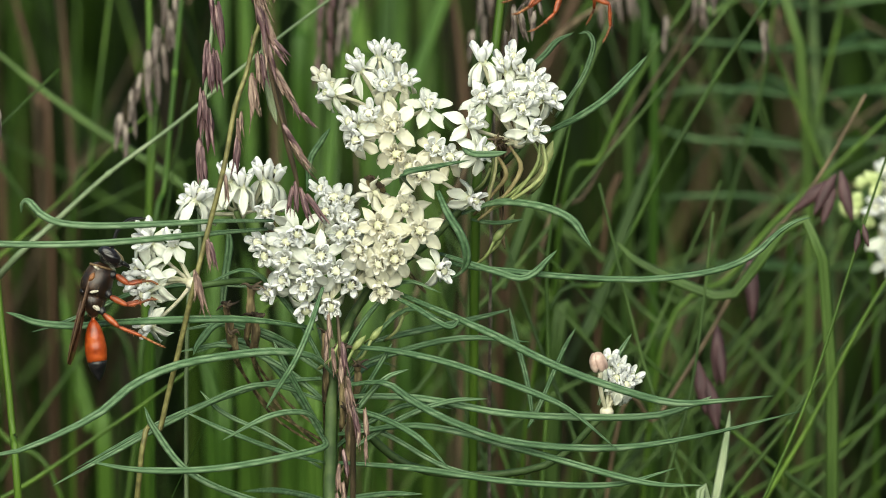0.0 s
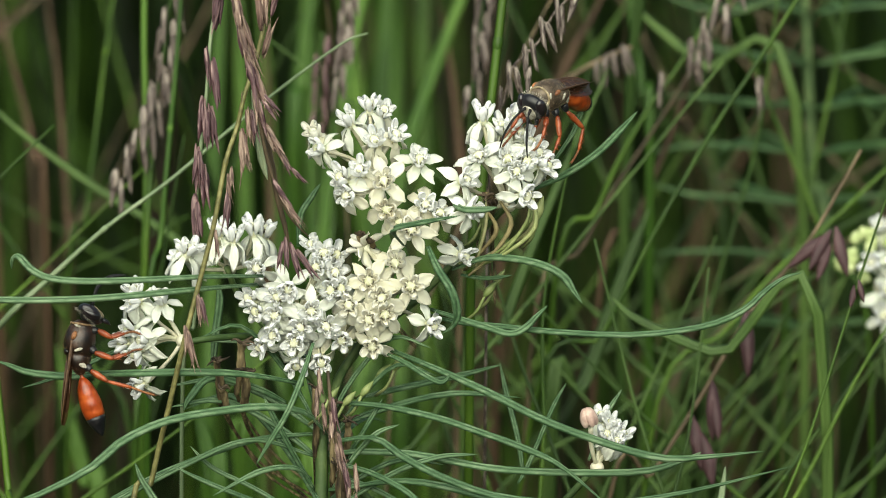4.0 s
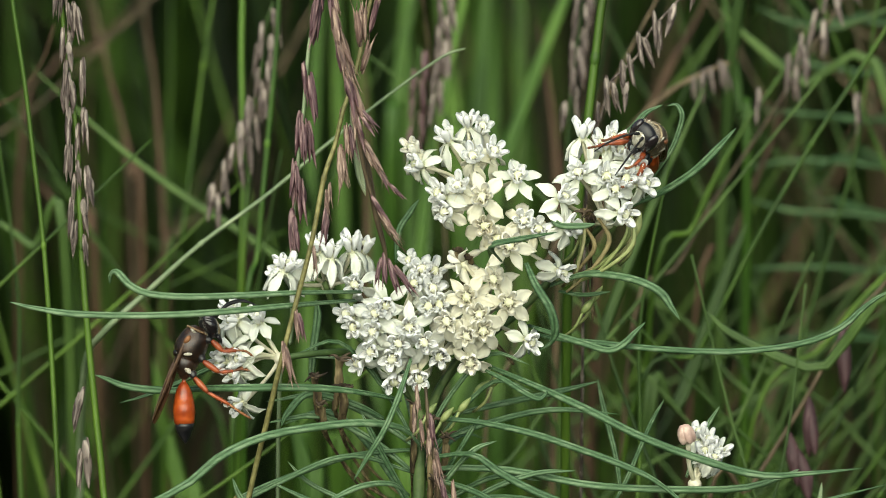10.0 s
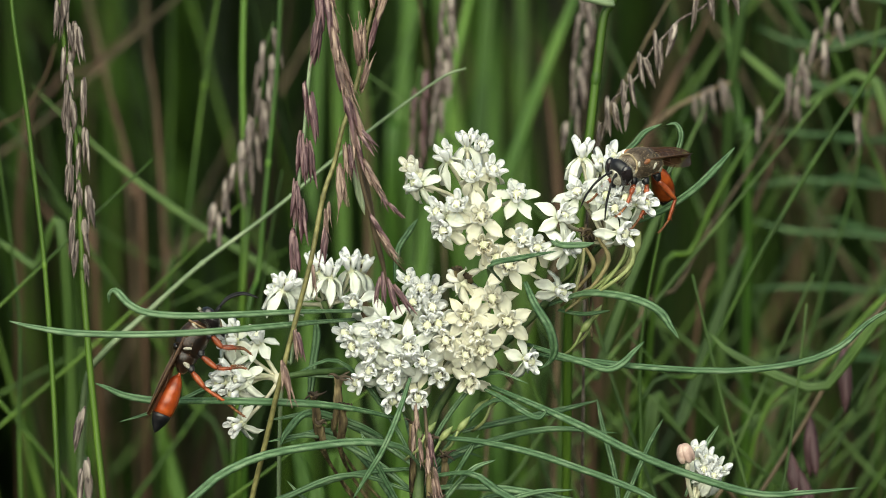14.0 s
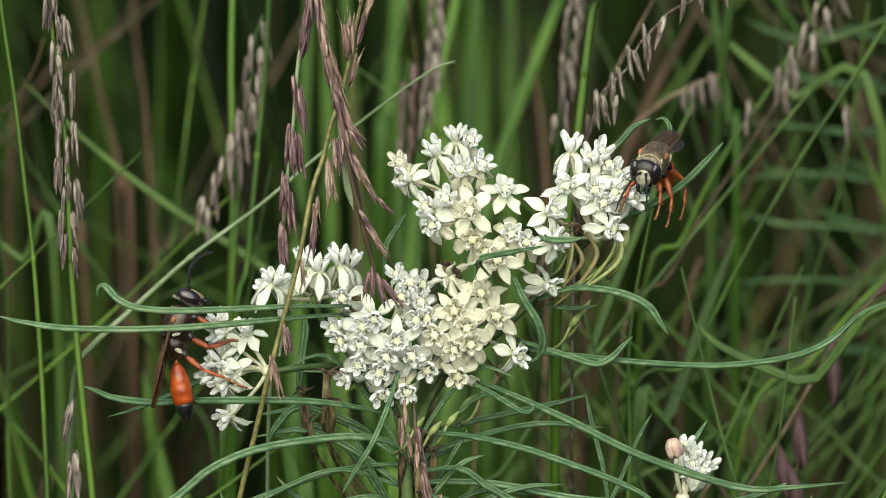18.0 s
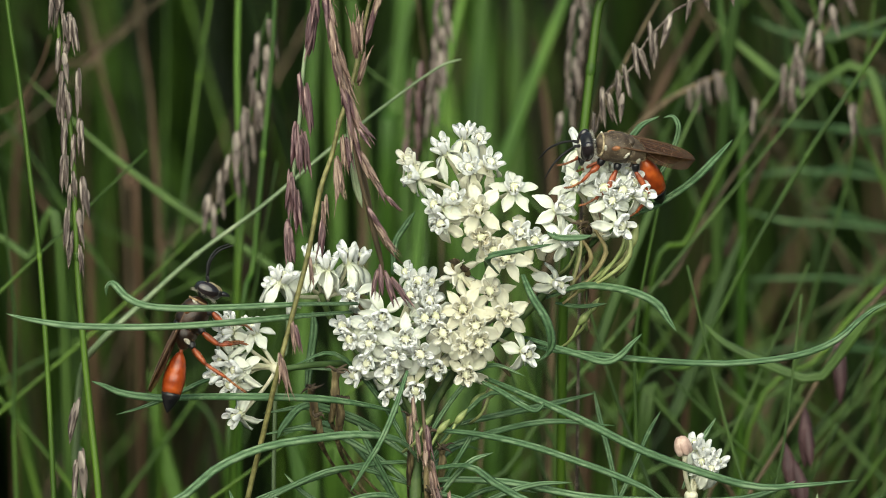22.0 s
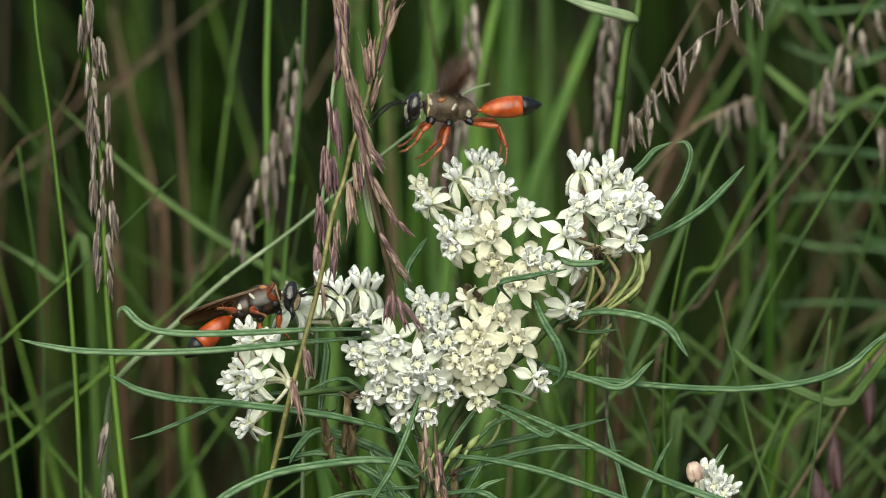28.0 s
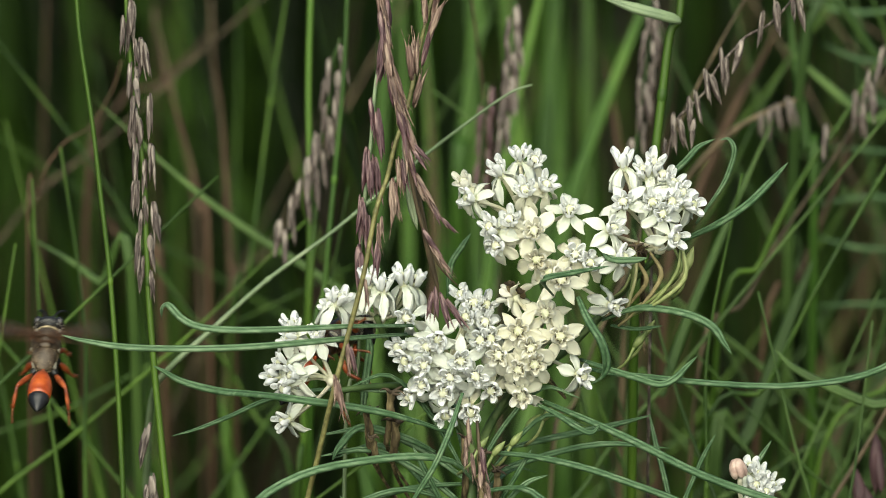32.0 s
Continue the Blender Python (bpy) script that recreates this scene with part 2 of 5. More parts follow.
def part(name, bm, mats, parent, label="", origin=None):
    """One mesh under a thing or a part. The shape is given in the place's own measures; origin is where it turns."""
    base = HOME[parent.name]
    pivot = Vector(origin) if origin is not None else base
    bmesh.ops.transform(bm, matrix=Matrix.Translation(-pivot), verts=bm.verts)
    me = bpy.data.meshes.new(name)
    bm.to_mesh(me)
    bm.free()
    for m in (mats if isinstance(mats, (list, tuple)) else [mats]):
        me.materials.append(m)
    for p in me.polygons:
        p.use_smooth = True
    ob = new(name, me)
    ob.parent = parent
    ob.location = pivot - base
    HOME[ob.name] = pivot
    return tagged(ob, label)


def hung(name, me, parent, m, label=""):
    """A piece on a shared mesh under a parent; m is its pose in the place's own measures."""
    ob = new(name, me)
    ob.parent = parent
    ob.matrix_basis = Matrix.Translation(-HOME[parent.name]) @ m
    return tagged(ob, label)


def shared(name, bm, mats):
    me = bpy.data.meshes.new(name)
    bm.to_mesh(me)
    bm.free()
    for m in mats:
        me.materials.append(m)
    for p in me.polygons:
        p.use_smooth = True
    return me


def smooth(points, n):
    """n + 1 even steps along a soft curve through the points."""
    p = [Vector(q) for q in points]
    p = [p[0] * 2 - p[1]] + p + [p[-1] * 2 - p[-2]]
    out = []
    for i in range(n + 1):
        f = i / n * (len(p) - 3)
        k = min(int(f), len(p) - 4)
        t = f - k
        a, b, c, d = p[k:k + 4]
        out.append(0.5 * (2 * b + (c - a) * t + (2 * a - 5 * b + 4 * c - d) * t * t + (3 * b - a - 3 * c + d) * t ** 3))
    return out


def ways(line):
    return [(line[min(i + 1, len(line) - 1)] - line[max(i - 1, 0)]).normalized() for i in range(len(line))]


def loft(bm, rings, slot=0, caps=True, ribs=()):
    rows = [[bm.verts.new(p) for p in ring] for ring in rings]
    k = len(rows[0])
    for a, b in zip(rows, rows[1:]):
        for i in range(k):
            bm.faces.new((a[i], a[(i + 1) % k], b[(i + 1) % k], b[i])).material_index = 1 if i in ribs else slot
    if caps:
        bm.faces.new(rows[0][::-1]).material_index = slot
        bm.faces.new(rows[-1]).material_index = slot


def tube(bm, points, radii, sides=6, n=None, slot=0):
    """A round rod along a soft curve; radii run from its start to its end."""
    line = smooth(points, n) if n else [Vector(p) for p in points]
    rings = []
    for i, (p, w) in enumerate(zip(line, ways(line))):
        side = w.cross(AHEAD if abs(w.dot(AHEAD)) < 0.9 else RIGHT).normalized()
        up = side.cross(w)
        f = i / (len(line) - 1) * (len(radii) - 1)
        k = min(int(f), len(radii) - 2) if len(radii) > 1 else 0
        r = radii[k] + (radii[min(k + 1, len(radii) - 1)] - radii[k]) * (f - k)
        rings.append([p + (side * math.cos(j * math.tau / sides) + up * math.sin(j * math.tau / sides)) * r for j in range(sides)])
    loft(bm, rings, slot)
    return line


def blade(bm, points, width, n=18, face=None, fold=0.42, thick=0.12, slot=0, base=0.55, tip=0.05, turn=0.0):
    """A narrow leaf with a grooved upper face and a keel below, pointed at its end."""
    face = face or (-AHEAD * 0.8 - DOWN * 0.6)
    line = smooth(points, n)
    rings = []
    for i, (p, w) in enumerate(zip(line, ways(line))):
        s = i / n
        half = width / 2 * min(base + (1 - base) * min(s / 0.25, 1), 1) * min(1, tip + (1 - tip) * ((1 - s) / 0.3) ** 0.7)
        side = w.cross(face)
        side = (side if side.length > 1e-4 else w.cross(RIGHT)).normalized()
        up = side.cross(w).normalized()
        if turn:
            q = Matrix.Rotation(turn * s, 3, w)
            side, up = q @ side, q @ up
        h = half * fold
        rings.append([p - side * half - up * h * 0.5, p - side * half * 0.6 + up * h * 0.6, p - side * half * 0.2 + up * h * 0.62, p - up * h * 0.6,
                      p + side * half * 0.2 + up * h * 0.62, p + side * half * 0.6 + up * h * 0.6, p + side * half - up * h * 0.5, p - up * (h * 0.7 + half * thick)])
    loft(bm, rings, slot, ribs=(2, 3))
    return line


def ball(bm, centre, radii, m=None, slot=0, u=10, v=7):
    """An egg-shaped body."""
    made = bmesh.ops.create_uvsphere(bm, u_segments=u, v_segments=v, radius=1)
    t = Matrix.Translation(centre) @ (m or Matrix()) @ Matrix.Diagonal((*radii, 1))
    bmesh.ops.transform(bm, matrix=t, verts=made["verts"])
    for f in {f for w in made["verts"] for f in w.link_faces}:
        f.material_index = slot


def turned(place, out, spin=0.0, size=1.0):
    """The pose of a piece whose own z axis points along out."""
    q = Vector(out).normalized().to_track_quat("Z", "Y")
    return Matrix.LocRotScale(place, q @ Euler((0, 0, spin)).to_quaternion(), (size, size, size))


def on_ground(p, slant=(0.0, 0.0)):
    return Vector((p.x + slant[0], p.y + slant[1], 0))


rnd = random.Random(7)
MM = 0.001

# ---- the ground ----
bm = bmesh.new()
bmesh.ops.create_grid(bm, x_segments=60, y_segments=60, size=1)
for w in bm.verts:
    r = max(abs(w.co.x), abs(w.co.y))
    w.co *= 1.5 + 400 * r ** 6
    w.co.z = 0.012 * noise.noise(w.co * 9) if w.co.length < 6 else 0
    w.co.z -= 0.012
ground = tagged(new("ground", shared("ground", bm, [thatch])), "dark ground of soil and matted thatch under the meadow", "ground", kind="structure")


# ---- the meadow behind ----
def meadow(name, count, area, tall, wide, mat, label, lean=0.25, seed=1, curl=0.5, ring=None):
    """A stand of grass blades, too many to count."""
    r = random.Random(seed)
    verts, faces = [], []
    for _ in range(count):
        x, y = r.uniform(area[0], area[1]) * r.uniform(0.55, 1.5), r.uniform(area[2], area[3])
        if ring:
            a, q = r.uniform(0, math.tau), ring[0] + (ring[1] - ring[0]) * r.random() ** 0.7
            x, y = q * math.cos(a), q * math.sin(a) - 0.6
            gap = 0.42 + 0.12 * noise.noise(Vector((x * 2, y * 2, 3)))
            if abs(x) < gap and -1.9 < y < 0.9 or y > 0.7 and abs(x) < 1.2:
                continue
        h, w = r.uniform(*tall), r.uniform(*wide)
        a = r.uniform(0, math.tau)
        lx, ly = math.cos(a), math.sin(a)
        first, bend = r.gauss(0, lean), abs(r.gauss(0, curl))
        f = r.uniform(0, math.pi)
        sx, sy = math.cos(f), math.sin(f)
        k, p, ang = len(verts), Vector((x, y, -0.01)), first
        steps = 8
        for i in range(steps + 1):
            s = i / steps
            hw = w / 2 * (0.7 + 0.3 * min(1, s * 4)) * min(1.0, (1 - s) * 2.2 + 0.03)
            verts += [(p.x - sx * hw, p.y - sy * hw, p.z), (p.x + sy * hw * 0.4, p.y - sx * hw * 0.4, p.z), (p.x + sx * hw, p.y + sy * hw, p.z)]
            step = h / steps
            p = p + Vector((lx * math.sin(ang), ly * math.sin(ang), math.cos(ang))) * step
            ang += bend * s * 2 / steps
            if i:
                o = k + 3 * (i - 1)
                faces += [(o, o + 1, o + 4, o + 3), (o + 1, o + 2, o + 5, o + 4)]
    me = bpy.data.meshes.new(name)
    me.from_pydata(verts, [], faces)
    me.materials.append(mat)
    for q in me.polygons:
        q.use_smooth = True
    return tagged(new(name, me), label, "grass", kind="stuff")


meadow("meadow_grass", 270, (-0.5, 0.5, 0.25, 0.8), (0.4, 0.75), (0.002, 0.0042), meadow_shade_green, "upright green meadow grass standing behind the milkweed", 0.26, 3, 0.45)
# The darkness between these blades comes largely from their shade-dark colour.
meadow("meadow_grass", 6500, (-0.9, 0.9, 0.75, 2.4), (0.6, 1.0), (0.003, 0.007), meadow_shade_green, "dense green meadow grass further back", 0.2, 5, 0.5)
meadow("meadow_grass", 7000, (-1.6, 1.6, 2.2, 6.5), (0.6, 1.0), (0.005, 0.012), meadow_shade_green, "thick shade-dark green grass in the distance of the meadow", 0.25, 9, 0.5)
# Unseen ring of grass, added to close the place and block low sky light.
meadow("meadow_grass", 15000, (0, 0, 0, 0), (0.45, 0.95), (0.004, 0.01), meadow_shade_green, "unseen tall green grass added all round the gap", 0.22, 12, 0.5, (0.3, 6.5))
meadow("meadow_grass", 5600, (-0.45, 0.55, -2.2, 0.75), (0.06, 0.3), (0.002, 0.005), meadow_shade_green, "short green grass at the foot of the milkweed", 0.4, 13, 0.9)
meadow("meadow_grass", 240, (-0.14, 0.12, 0.1, 0.5), (0.38, 0.56), (0.002, 0.0045), meadow_lit_green, "brighter green grass close behind the milkweed", 0.3, 23, 0.7)
meadow("dry_grass", 420, (-0.5, 0.5, 0.2, 1.0), (0.3, 0.62), (0.0018, 0.004), meadow_straw, "dry brown grass blades among the green", 0.3, 4, 0.3)
meadow("dry_grass", 260, (-0.8, 0.8, 0.9, 3.0), (0.4, 0.8), (0.003, 0.007), meadow_straw, "dry brown grass further back in the meadow", 0.3, 6, 0.4)


# ---- flowers ----
def petal(bm, angle, form, size, width, curl, slot=0):
    """One petal: a cupped, rounded blade that spreads from the base or hangs back over the stalk."""
    c, s = math.cos(angle), math.sin(angle)
    rows = []
    for i in range(9):
        t = i / 8
        if form == "spread":
            r, z = 0.5 + 4.7 * t, 0.35 + 0.55 * math.sin(math.pi * t) - 0.9 * t + curl * t * t
        elif form == "half":
            r, z = 0.5 + 3.7 * math.sin(t * 1.3) / 0.96, 0.4 - (2.4 + curl) * t ** 1.5
        else:
            r, z = 0.5 + 1.3 * math.sin(min(t * 2, 1) * math.pi / 2) + (1.1 + curl) * t, 0.5 - 4.7 * t ** 1.2
        r *= size
        half = width / 2 * (0.3 + 0.7 * math.sin(min(t / 0.5, 1) * math.pi / 2)) * (1 if t < 0.55 else max(0.06, 1 - ((t - 0.55) / 0.452) ** 1.7))
        up = Vector((c * 0.35, s * 0.35, 1)) if form != "hanging" else Vector((c, s, 0.2))
        ring = [Vector((c * r - s * half * j, s * r + c * half * j, z * size)) + up * off * width for j, off in ((-1, 0.13), (-0.55, 0.0), (0, -0.045), (0.55, 0.0), (1, 0.13), (0.6, -0.06), (0, -0.11), (-0.6, -0.06))]
        rows.append([q * MM for q in ring])
    loft(bm, rows, slot)


def floret(form, mats, seed):
    """A milkweed flower: five petals folded back, a pale column, five rounded hoods with horns that arch over the middle."""
    bm = bmesh.new()
    r = random.Random(seed)
    for i in range(5):
        petal(bm, i * math.tau / 5 + r.uniform(-0.2, 0.2), form, r.uniform(0.88, 1.06), 2.35 * r.uniform(0.8, 1.1), r.uniform(-0.7, 0.8))
    tube(bm, [(0, 0, -0.0002), (0, 0, 0.0008), (0, 0, 0.0016), (0, 0, 0.0026)], [0.75 * MM, 0.62 * MM, 0.7 * MM, 0.85 * MM], 8, slot=2)
    ball(bm, (0, 0, 2.55 * MM), (0.8 * MM, 0.8 * MM, 0.35 * MM), slot=2, u=8, v=5)
    for i in range(5):
        a = (i + 0.5) * math.tau / 5 + r.uniform(-0.12, 0.12)
        out = Vector((math.cos(a), math.sin(a), 0))
        side = Vector((-math.sin(a), math.cos(a), 0))
        flare, tall, fat = r.uniform(0.78, 1.2), r.uniform(0.84, 1.1), r.uniform(0.8, 1.12)
        rows = []
        for rad, z, half, cup in ((0.62, 1.0, 0.32, 0.1), (0.95, 1.4, 0.5, 0.25), (1.35, 1.95, 0.68, 0.48), (1.72, 2.6, 0.82, 0.62), (2.02, 3.2, 0.84, 0.55), (2.22, 3.65, 0.66, 0.3), (2.28, 3.88, 0.28, 0.08)):
            rad, z, half = 0.58 + (rad - 0.6) * flare * 0.84, z * tall, half * fat * 0.86
            ring = [out * (rad - 0.85 * cup * c) + side * half * w + Vector((0, 0, z + 0.2 * c)) for w, c in ((-0.82, 1.25), (-0.95, 0.75), (-0.6, 0.22), (0, 0.05), (0.6, 0.22), (0.95, 0.75), (0.82, 1.25))]
            ring += [out * (rad + 0.26 - cup * c) + side * half * w * 1.16 + Vector((0, 0, z - 0.16)) for w, c in ((0.98, 0.7), (0.6, 0.18), (0, 0), (-0.6, 0.18), (-0.98, 0.7))]
            rows.append([q * MM for q in ring])
        loft(bm, rows, 1)
        tube(bm, [(out * 1.25 + Vector((0, 0, 2.1))) * MM, (out * 0.95 + Vector((0, 0, 3.2))) * MM, (out * 0.5 + Vector((0, 0, 3.3))) * MM], [0.17 * MM, 0.13 * MM, 0.06 * MM], 5, 6, 1)
        b = a + math.tau / 10
        ball(bm, Vector((math.cos(b) * 0.85, math.sin(b) * 0.85, 2.1)) * MM, (0.17 * MM, 0.17 * MM, 0.42 * MM), slot=3, u=5, v=4)
    for v in bm.verts:
        v.co += Vector([noise.noise(v.co * 750 + Vector((seed * 3.1, k * 9.7, 0))) for k in range(3)]) * 0.3 * MM
    return shared("flower_" + form, bm, mats)


FORMS = ("spread", "hanging", "half")


def florets(petal_mat, hood_mat, seed):
    return [[floret(k, [petal_mat, hood_mat, column_green, anther_dark], seed * 10 + i) for i in range(3)] for k in FORMS]


WHITE, CREAM, MIXED = florets(petal_white, hood_white, 1), florets(petal_cream, hood_cream, 2), florets(petal_cream, hood_white, 3)


def closed_bud(mat):
    bm = bmesh.new()
    for i in range(5):
        a = i * math.tau / 5
        ball(bm, Vector((math.cos(a) * 0.75, math.sin(a) * 0.75, 1.7)) * MM, (0.8 * MM, 0.95 * MM, 1.7 * MM), Matrix.Rotation(a, 4, "Z") @ Matrix.Rotation(-0.2, 4, "Y"), 0, 7, 6)
    return shared("bud", bm, [mat])


BUD_PINK = closed_bud(bud_pink)
BUD_GREEN = closed_bud(bud_pale)


def slim_bud():
    bm = bmesh.new()
    rings = []
    for i in range(9):
        t = i / 8
        rad = 0.8 * math.sin(math.pi * (0.08 + 0.9 * t)) ** 0.9 * (1.1 - 0.4 * t)
        rings.append([Vector((math.cos(j * math.tau / 10) * rad * (1 + 0.12 * (j % 2)), math.sin(j * math.tau / 10) * rad * (1 + 0.12 * (j % 2)), 4.2 * t)) * MM for j in range(10)])
    loft(bm, rings)
    return shared("slim_bud", bm, [bud_green])


BUD_SLIM = slim_bud()


def umbel(plant, centre, radius, spots, label, origin=None, depth=1.0, scale=1.0):
    """A round head of flowers on thin stalks that spring from one point. spots: u, v, tone (0 white, 1 cream, 2 mixed),
    form (0 spread, 1 hanging, 2 half), and how far the flower looks to the right and upwards; a seventh number of -1 turns it away."""
    hub = spot(*centre)
    bm = bmesh.new()
    ball(bm, hub, (1.3 * MM, 1.3 * MM, 1.1 * MM), slot=0)
    head = part("umbel", bm, pedicel_green, plant, label, origin or hub)
    for u, v, tone, form, right, up, *away in spots:
        du, dv = u - centre[0], v - centre[1]
        front = math.sqrt(max(radius ** 2 - du * du - dv * dv, (0.12 * radius) ** 2)) * 0.1 * depth
        rest = math.sqrt(max(0.03, 1 - right * right - up * up)) * (away[0] if away else 1)
        out = (RIGHT * right - DOWN * up - AHEAD * rest).normalized()
        size = rnd.uniform(0.88, 1.04) * scale
        foot = spot(u, v, centre[2] - front) - out * 0.0028 * size
        bm = bmesh.new()
        mid = hub.lerp(foot - out * 0.003, 0.6) - DOWN * 0.0006
        tube(bm, [hub, mid, foot + out * 0.0002], [0.45 * MM, 0.36 * MM, 0.42 * MM], 5, 7)
        part("flower_stalk", bm, pedicel_green, head)
        hung("flower", (WHITE, CREAM, MIXED)[tone][form][rnd.randrange(3)], head, turned(foot, out, rnd.uniform(0, math.tau), size))
    return head


# ---- the whorled milkweed ----
ROOT = on_ground(spot(742, 4000, 0), (0, 0.0))
ROOT.y = spot(760, 882, 6).y + 0.02
milkweed = thing("milkweed", ROOT, "whorled milkweed with narrow green leaves and clustered white flowers", "plant")
bm = bmesh.new()
tube(bm, [ROOT, spot(738, 2200, 4), spot(752, 882, 4), spot(765, 770, 6), spot(790, 690, 10), spot(850, 620, 14), spot(925, 560, 14)],
     [1.6 * MM, 1.3 * MM, 0.85 * MM, 0.8 * MM, 0.8 * MM], 8, 40)
part("stem", bm, stem_green, milkweed)
for course in ([(925, 560, 14), (985, 500, 13), (1040, 440, 9), (1085, 395, 6)], [(900, 575, 14), (885, 470, 12), (860, 390, 9), (848, 352, 6)],
               [(765, 770, 6), (740, 700, 9), (700, 640, 10), (690, 600, 8)], [(790, 690, 10), (820, 640, 10), (848, 590, 8)],
               [(745, 715, 10), (680, 640, 16), (610, 560, 16), (585, 505, 12)], [(700, 690, 10), (640, 634, 8), (590, 629, 3), (540, 634, 0), (507, 640, 0)]):
    bm = bmesh.new()
    tube(bm, [spot(*c) for c in course], [0.75 * MM, 0.6 * MM, 0.55 * MM], 6, 14)
    part("branch", bm, stem_green, milkweed)

umbel(milkweed, (848, 345, 6), 122, [
    (737, 262, 1, 1, -0.4, 0.7), (742, 294, 0, 2, -0.75, 0.2), (797, 238, 0, 1, -0.4, 0.75), (838, 212, 0, 1, -0.05, 0.9), (866, 224, 2, 1, 0.2, 0.65),
    (847, 278, 2, 1, -0.2, 0.45), (888, 268, 2, 1, 0.3, 0.5), (927, 312, 0, 0, 0.05, 0.5), (782, 345, 0, 2, -0.6, 0.4), (793, 380, 2, 2, -0.5, -0.1),
    (864, 352, 1, 0, 0.0, 0.2), (868, 404, 1, 2, -0.1, 0.1), (820, 330, 2, 1, -0.2, 0.5)],
    "rounded head of creamy white flowers")
right_umbel = umbel(milkweed, (1085, 385, 6), 130, [
    (1020, 220, 0, 1, -0.1, 0.97), (1056, 241, 0, 1, -0.25, 0.75), (1076, 229, 0, 1, 0.15, 0.75), (1092, 250, 0, 1, 0.15, 0.5), (1114, 263, 0, 1, 0.4, 0.5),
    (1128, 283, 0, 2, 0.5, 0.35), (1149, 306, 0, 2, 0.7, 0.1), (1020, 300, 0, 0, -0.25, 0.35), (1074, 300, 0, 1, -0.05, 0.35), (1092, 322, 0, 2, 0.1, 0.2),
    (1118, 366, 0, 1, 0.45, -0.1), (1008, 346, 0, 0, 0.5, 0.3), (1026, 398, 0, 2, 0.55, 0.2), (1110, 300, 0, 1, 0.3, 0.3)],
    "head of white flowers at the end of a branch")
umbel(milkweed, (862, 575, 12), 150, [
    (884, 497, 1, 0, 0.0, 0.25), (912, 540, 1, 0, 0.1, 0.1), (836, 530, 1, 0, -0.1, 0.05), (800, 575, 1, 2, -0.2, -0.05), (836, 600, 1, 2, -0.1, -0.05),
    (866, 590, 1, 2, 0.05, 0.0), (788, 638, 2, 1, -0.1, -0.25), (842, 648, 1, 2, -0.15, -0.35), (955, 611, 0, 2, 0.6, -0.2), (815, 468, 1, 2, -0.75, 0.2, -1),
    (858, 560, 1, 2, -0.1, 0.1)],
    "broad head of cream flowers, ageing")
umbel(milkweed, (712, 585, 12), 148, [
    (733, 462, 0, 1, -0.35, 0.6), (757, 478, 0, 1, 0.0, 0.5), (781, 483, 0, 1, 0.25, 0.45), (742, 505, 0, 1, -0.3, 0.2), (778, 514, 0, 2, 0.1, 0.3), (768, 547, 0, 1, -0.1, 0.05),
    (788, 543, 0, 2, 0.1, 0.1), (620, 560, 0, 1, -0.55, 0.25), (633, 586, 0, 1, -0.5, -0.1), (673, 558, 0, 0, -0.2, 0.25), (668, 592, 0, 2, -0.35, 0.0), (665, 628, 0, 1, -0.3, -0.25),
    (640, 650, 0, 1, -0.5, -0.35), (704, 642, 0, 1, -0.1, -0.3), (708, 684, 0, 1, 0.0, -0.6), (752, 678, 2, 1, 0.0, -0.5), (735, 584, 0, 0, 0.0, 0.0), (762, 612, 0, 2, 0.1, -0.05),
    (694, 548, 0, 0, -0.1, -0.45), (716, 614, 0, 2, 0.0, -0.1)],
    "dense head of fresh white flowers")
umbel(milkweed, (590, 510, 16), 105, [
    (498, 478, 0, 1, -0.85, 0.3), (522, 466, 0, 1, 0.3, 0.85), (570, 430, 0, 1, -0.1, 0.95), (600, 442, 0, 1, 0.1, 0.95), (630, 428, 0, 1, -0.1, 0.95), (656, 433, 0, 1, 0.2, 0.9), (637, 508, 0, 1, -0.25, 0.0)],
    "loose head of white flowers behind the grass")
umbel(milkweed, (925, 440, 4), 88, [
    (938, 394, 2, 2, 0.1, 0.15), (912, 438, 1, 0, 0.0, 0.2), (890, 425, 1, 2, -0.2, 0.3), (1012, 488, 0, 1, 0.65, -0.15), (965, 408, 2, 2, 0.3, 0.3)],
    "small side head of cream flowers")
PIVOT_LEFT = spot(507, 640, 0)
left_umbel = umbel(milkweed, (507, 640, 0), 122, [
    (418, 546, 0, 1, -0.25, 0.85), (413, 572, 0, 2, -0.8, 0.1), (466, 560, 0, 2, -0.2, 0.8), (404, 620, 0, 2, -0.85, 0.3), (392, 648, 0, 1, -0.9, -0.1),
    (418, 668, 0, 2, -0.6, -0.35), (428, 640, 0, 2, -0.75, 0.05), (424, 726, 0, 2, -0.8, -0.35)],
    "white flower head that bends under the wasp", PIVOT_LEFT, 0.4, 0.92)
hidden = umbel(milkweed, (1240, 862, 8), 70, [
    (1247, 764, 0, 1, 0.0, 0.85), (1266, 778, 0, 1, 0.2, 0.8), (1290, 798, 0, 1, 0.55, 0.6), (1258, 800, 0, 1, -0.1, 0.6), (1276, 812, 0, 1, 0.3, 0.45)],
    "small head of white flowers low on the plant", scale=0.82)
bm = bmesh.new()
tube(bm, [spot(760, 840, 8), spot(900, 960, 14), spot(1120, 960, 12), spot(1240, 862, 8)], [0.8 * MM, 0.6 * MM], 6, 16)
part("branch", bm, stem_green, milkweed)
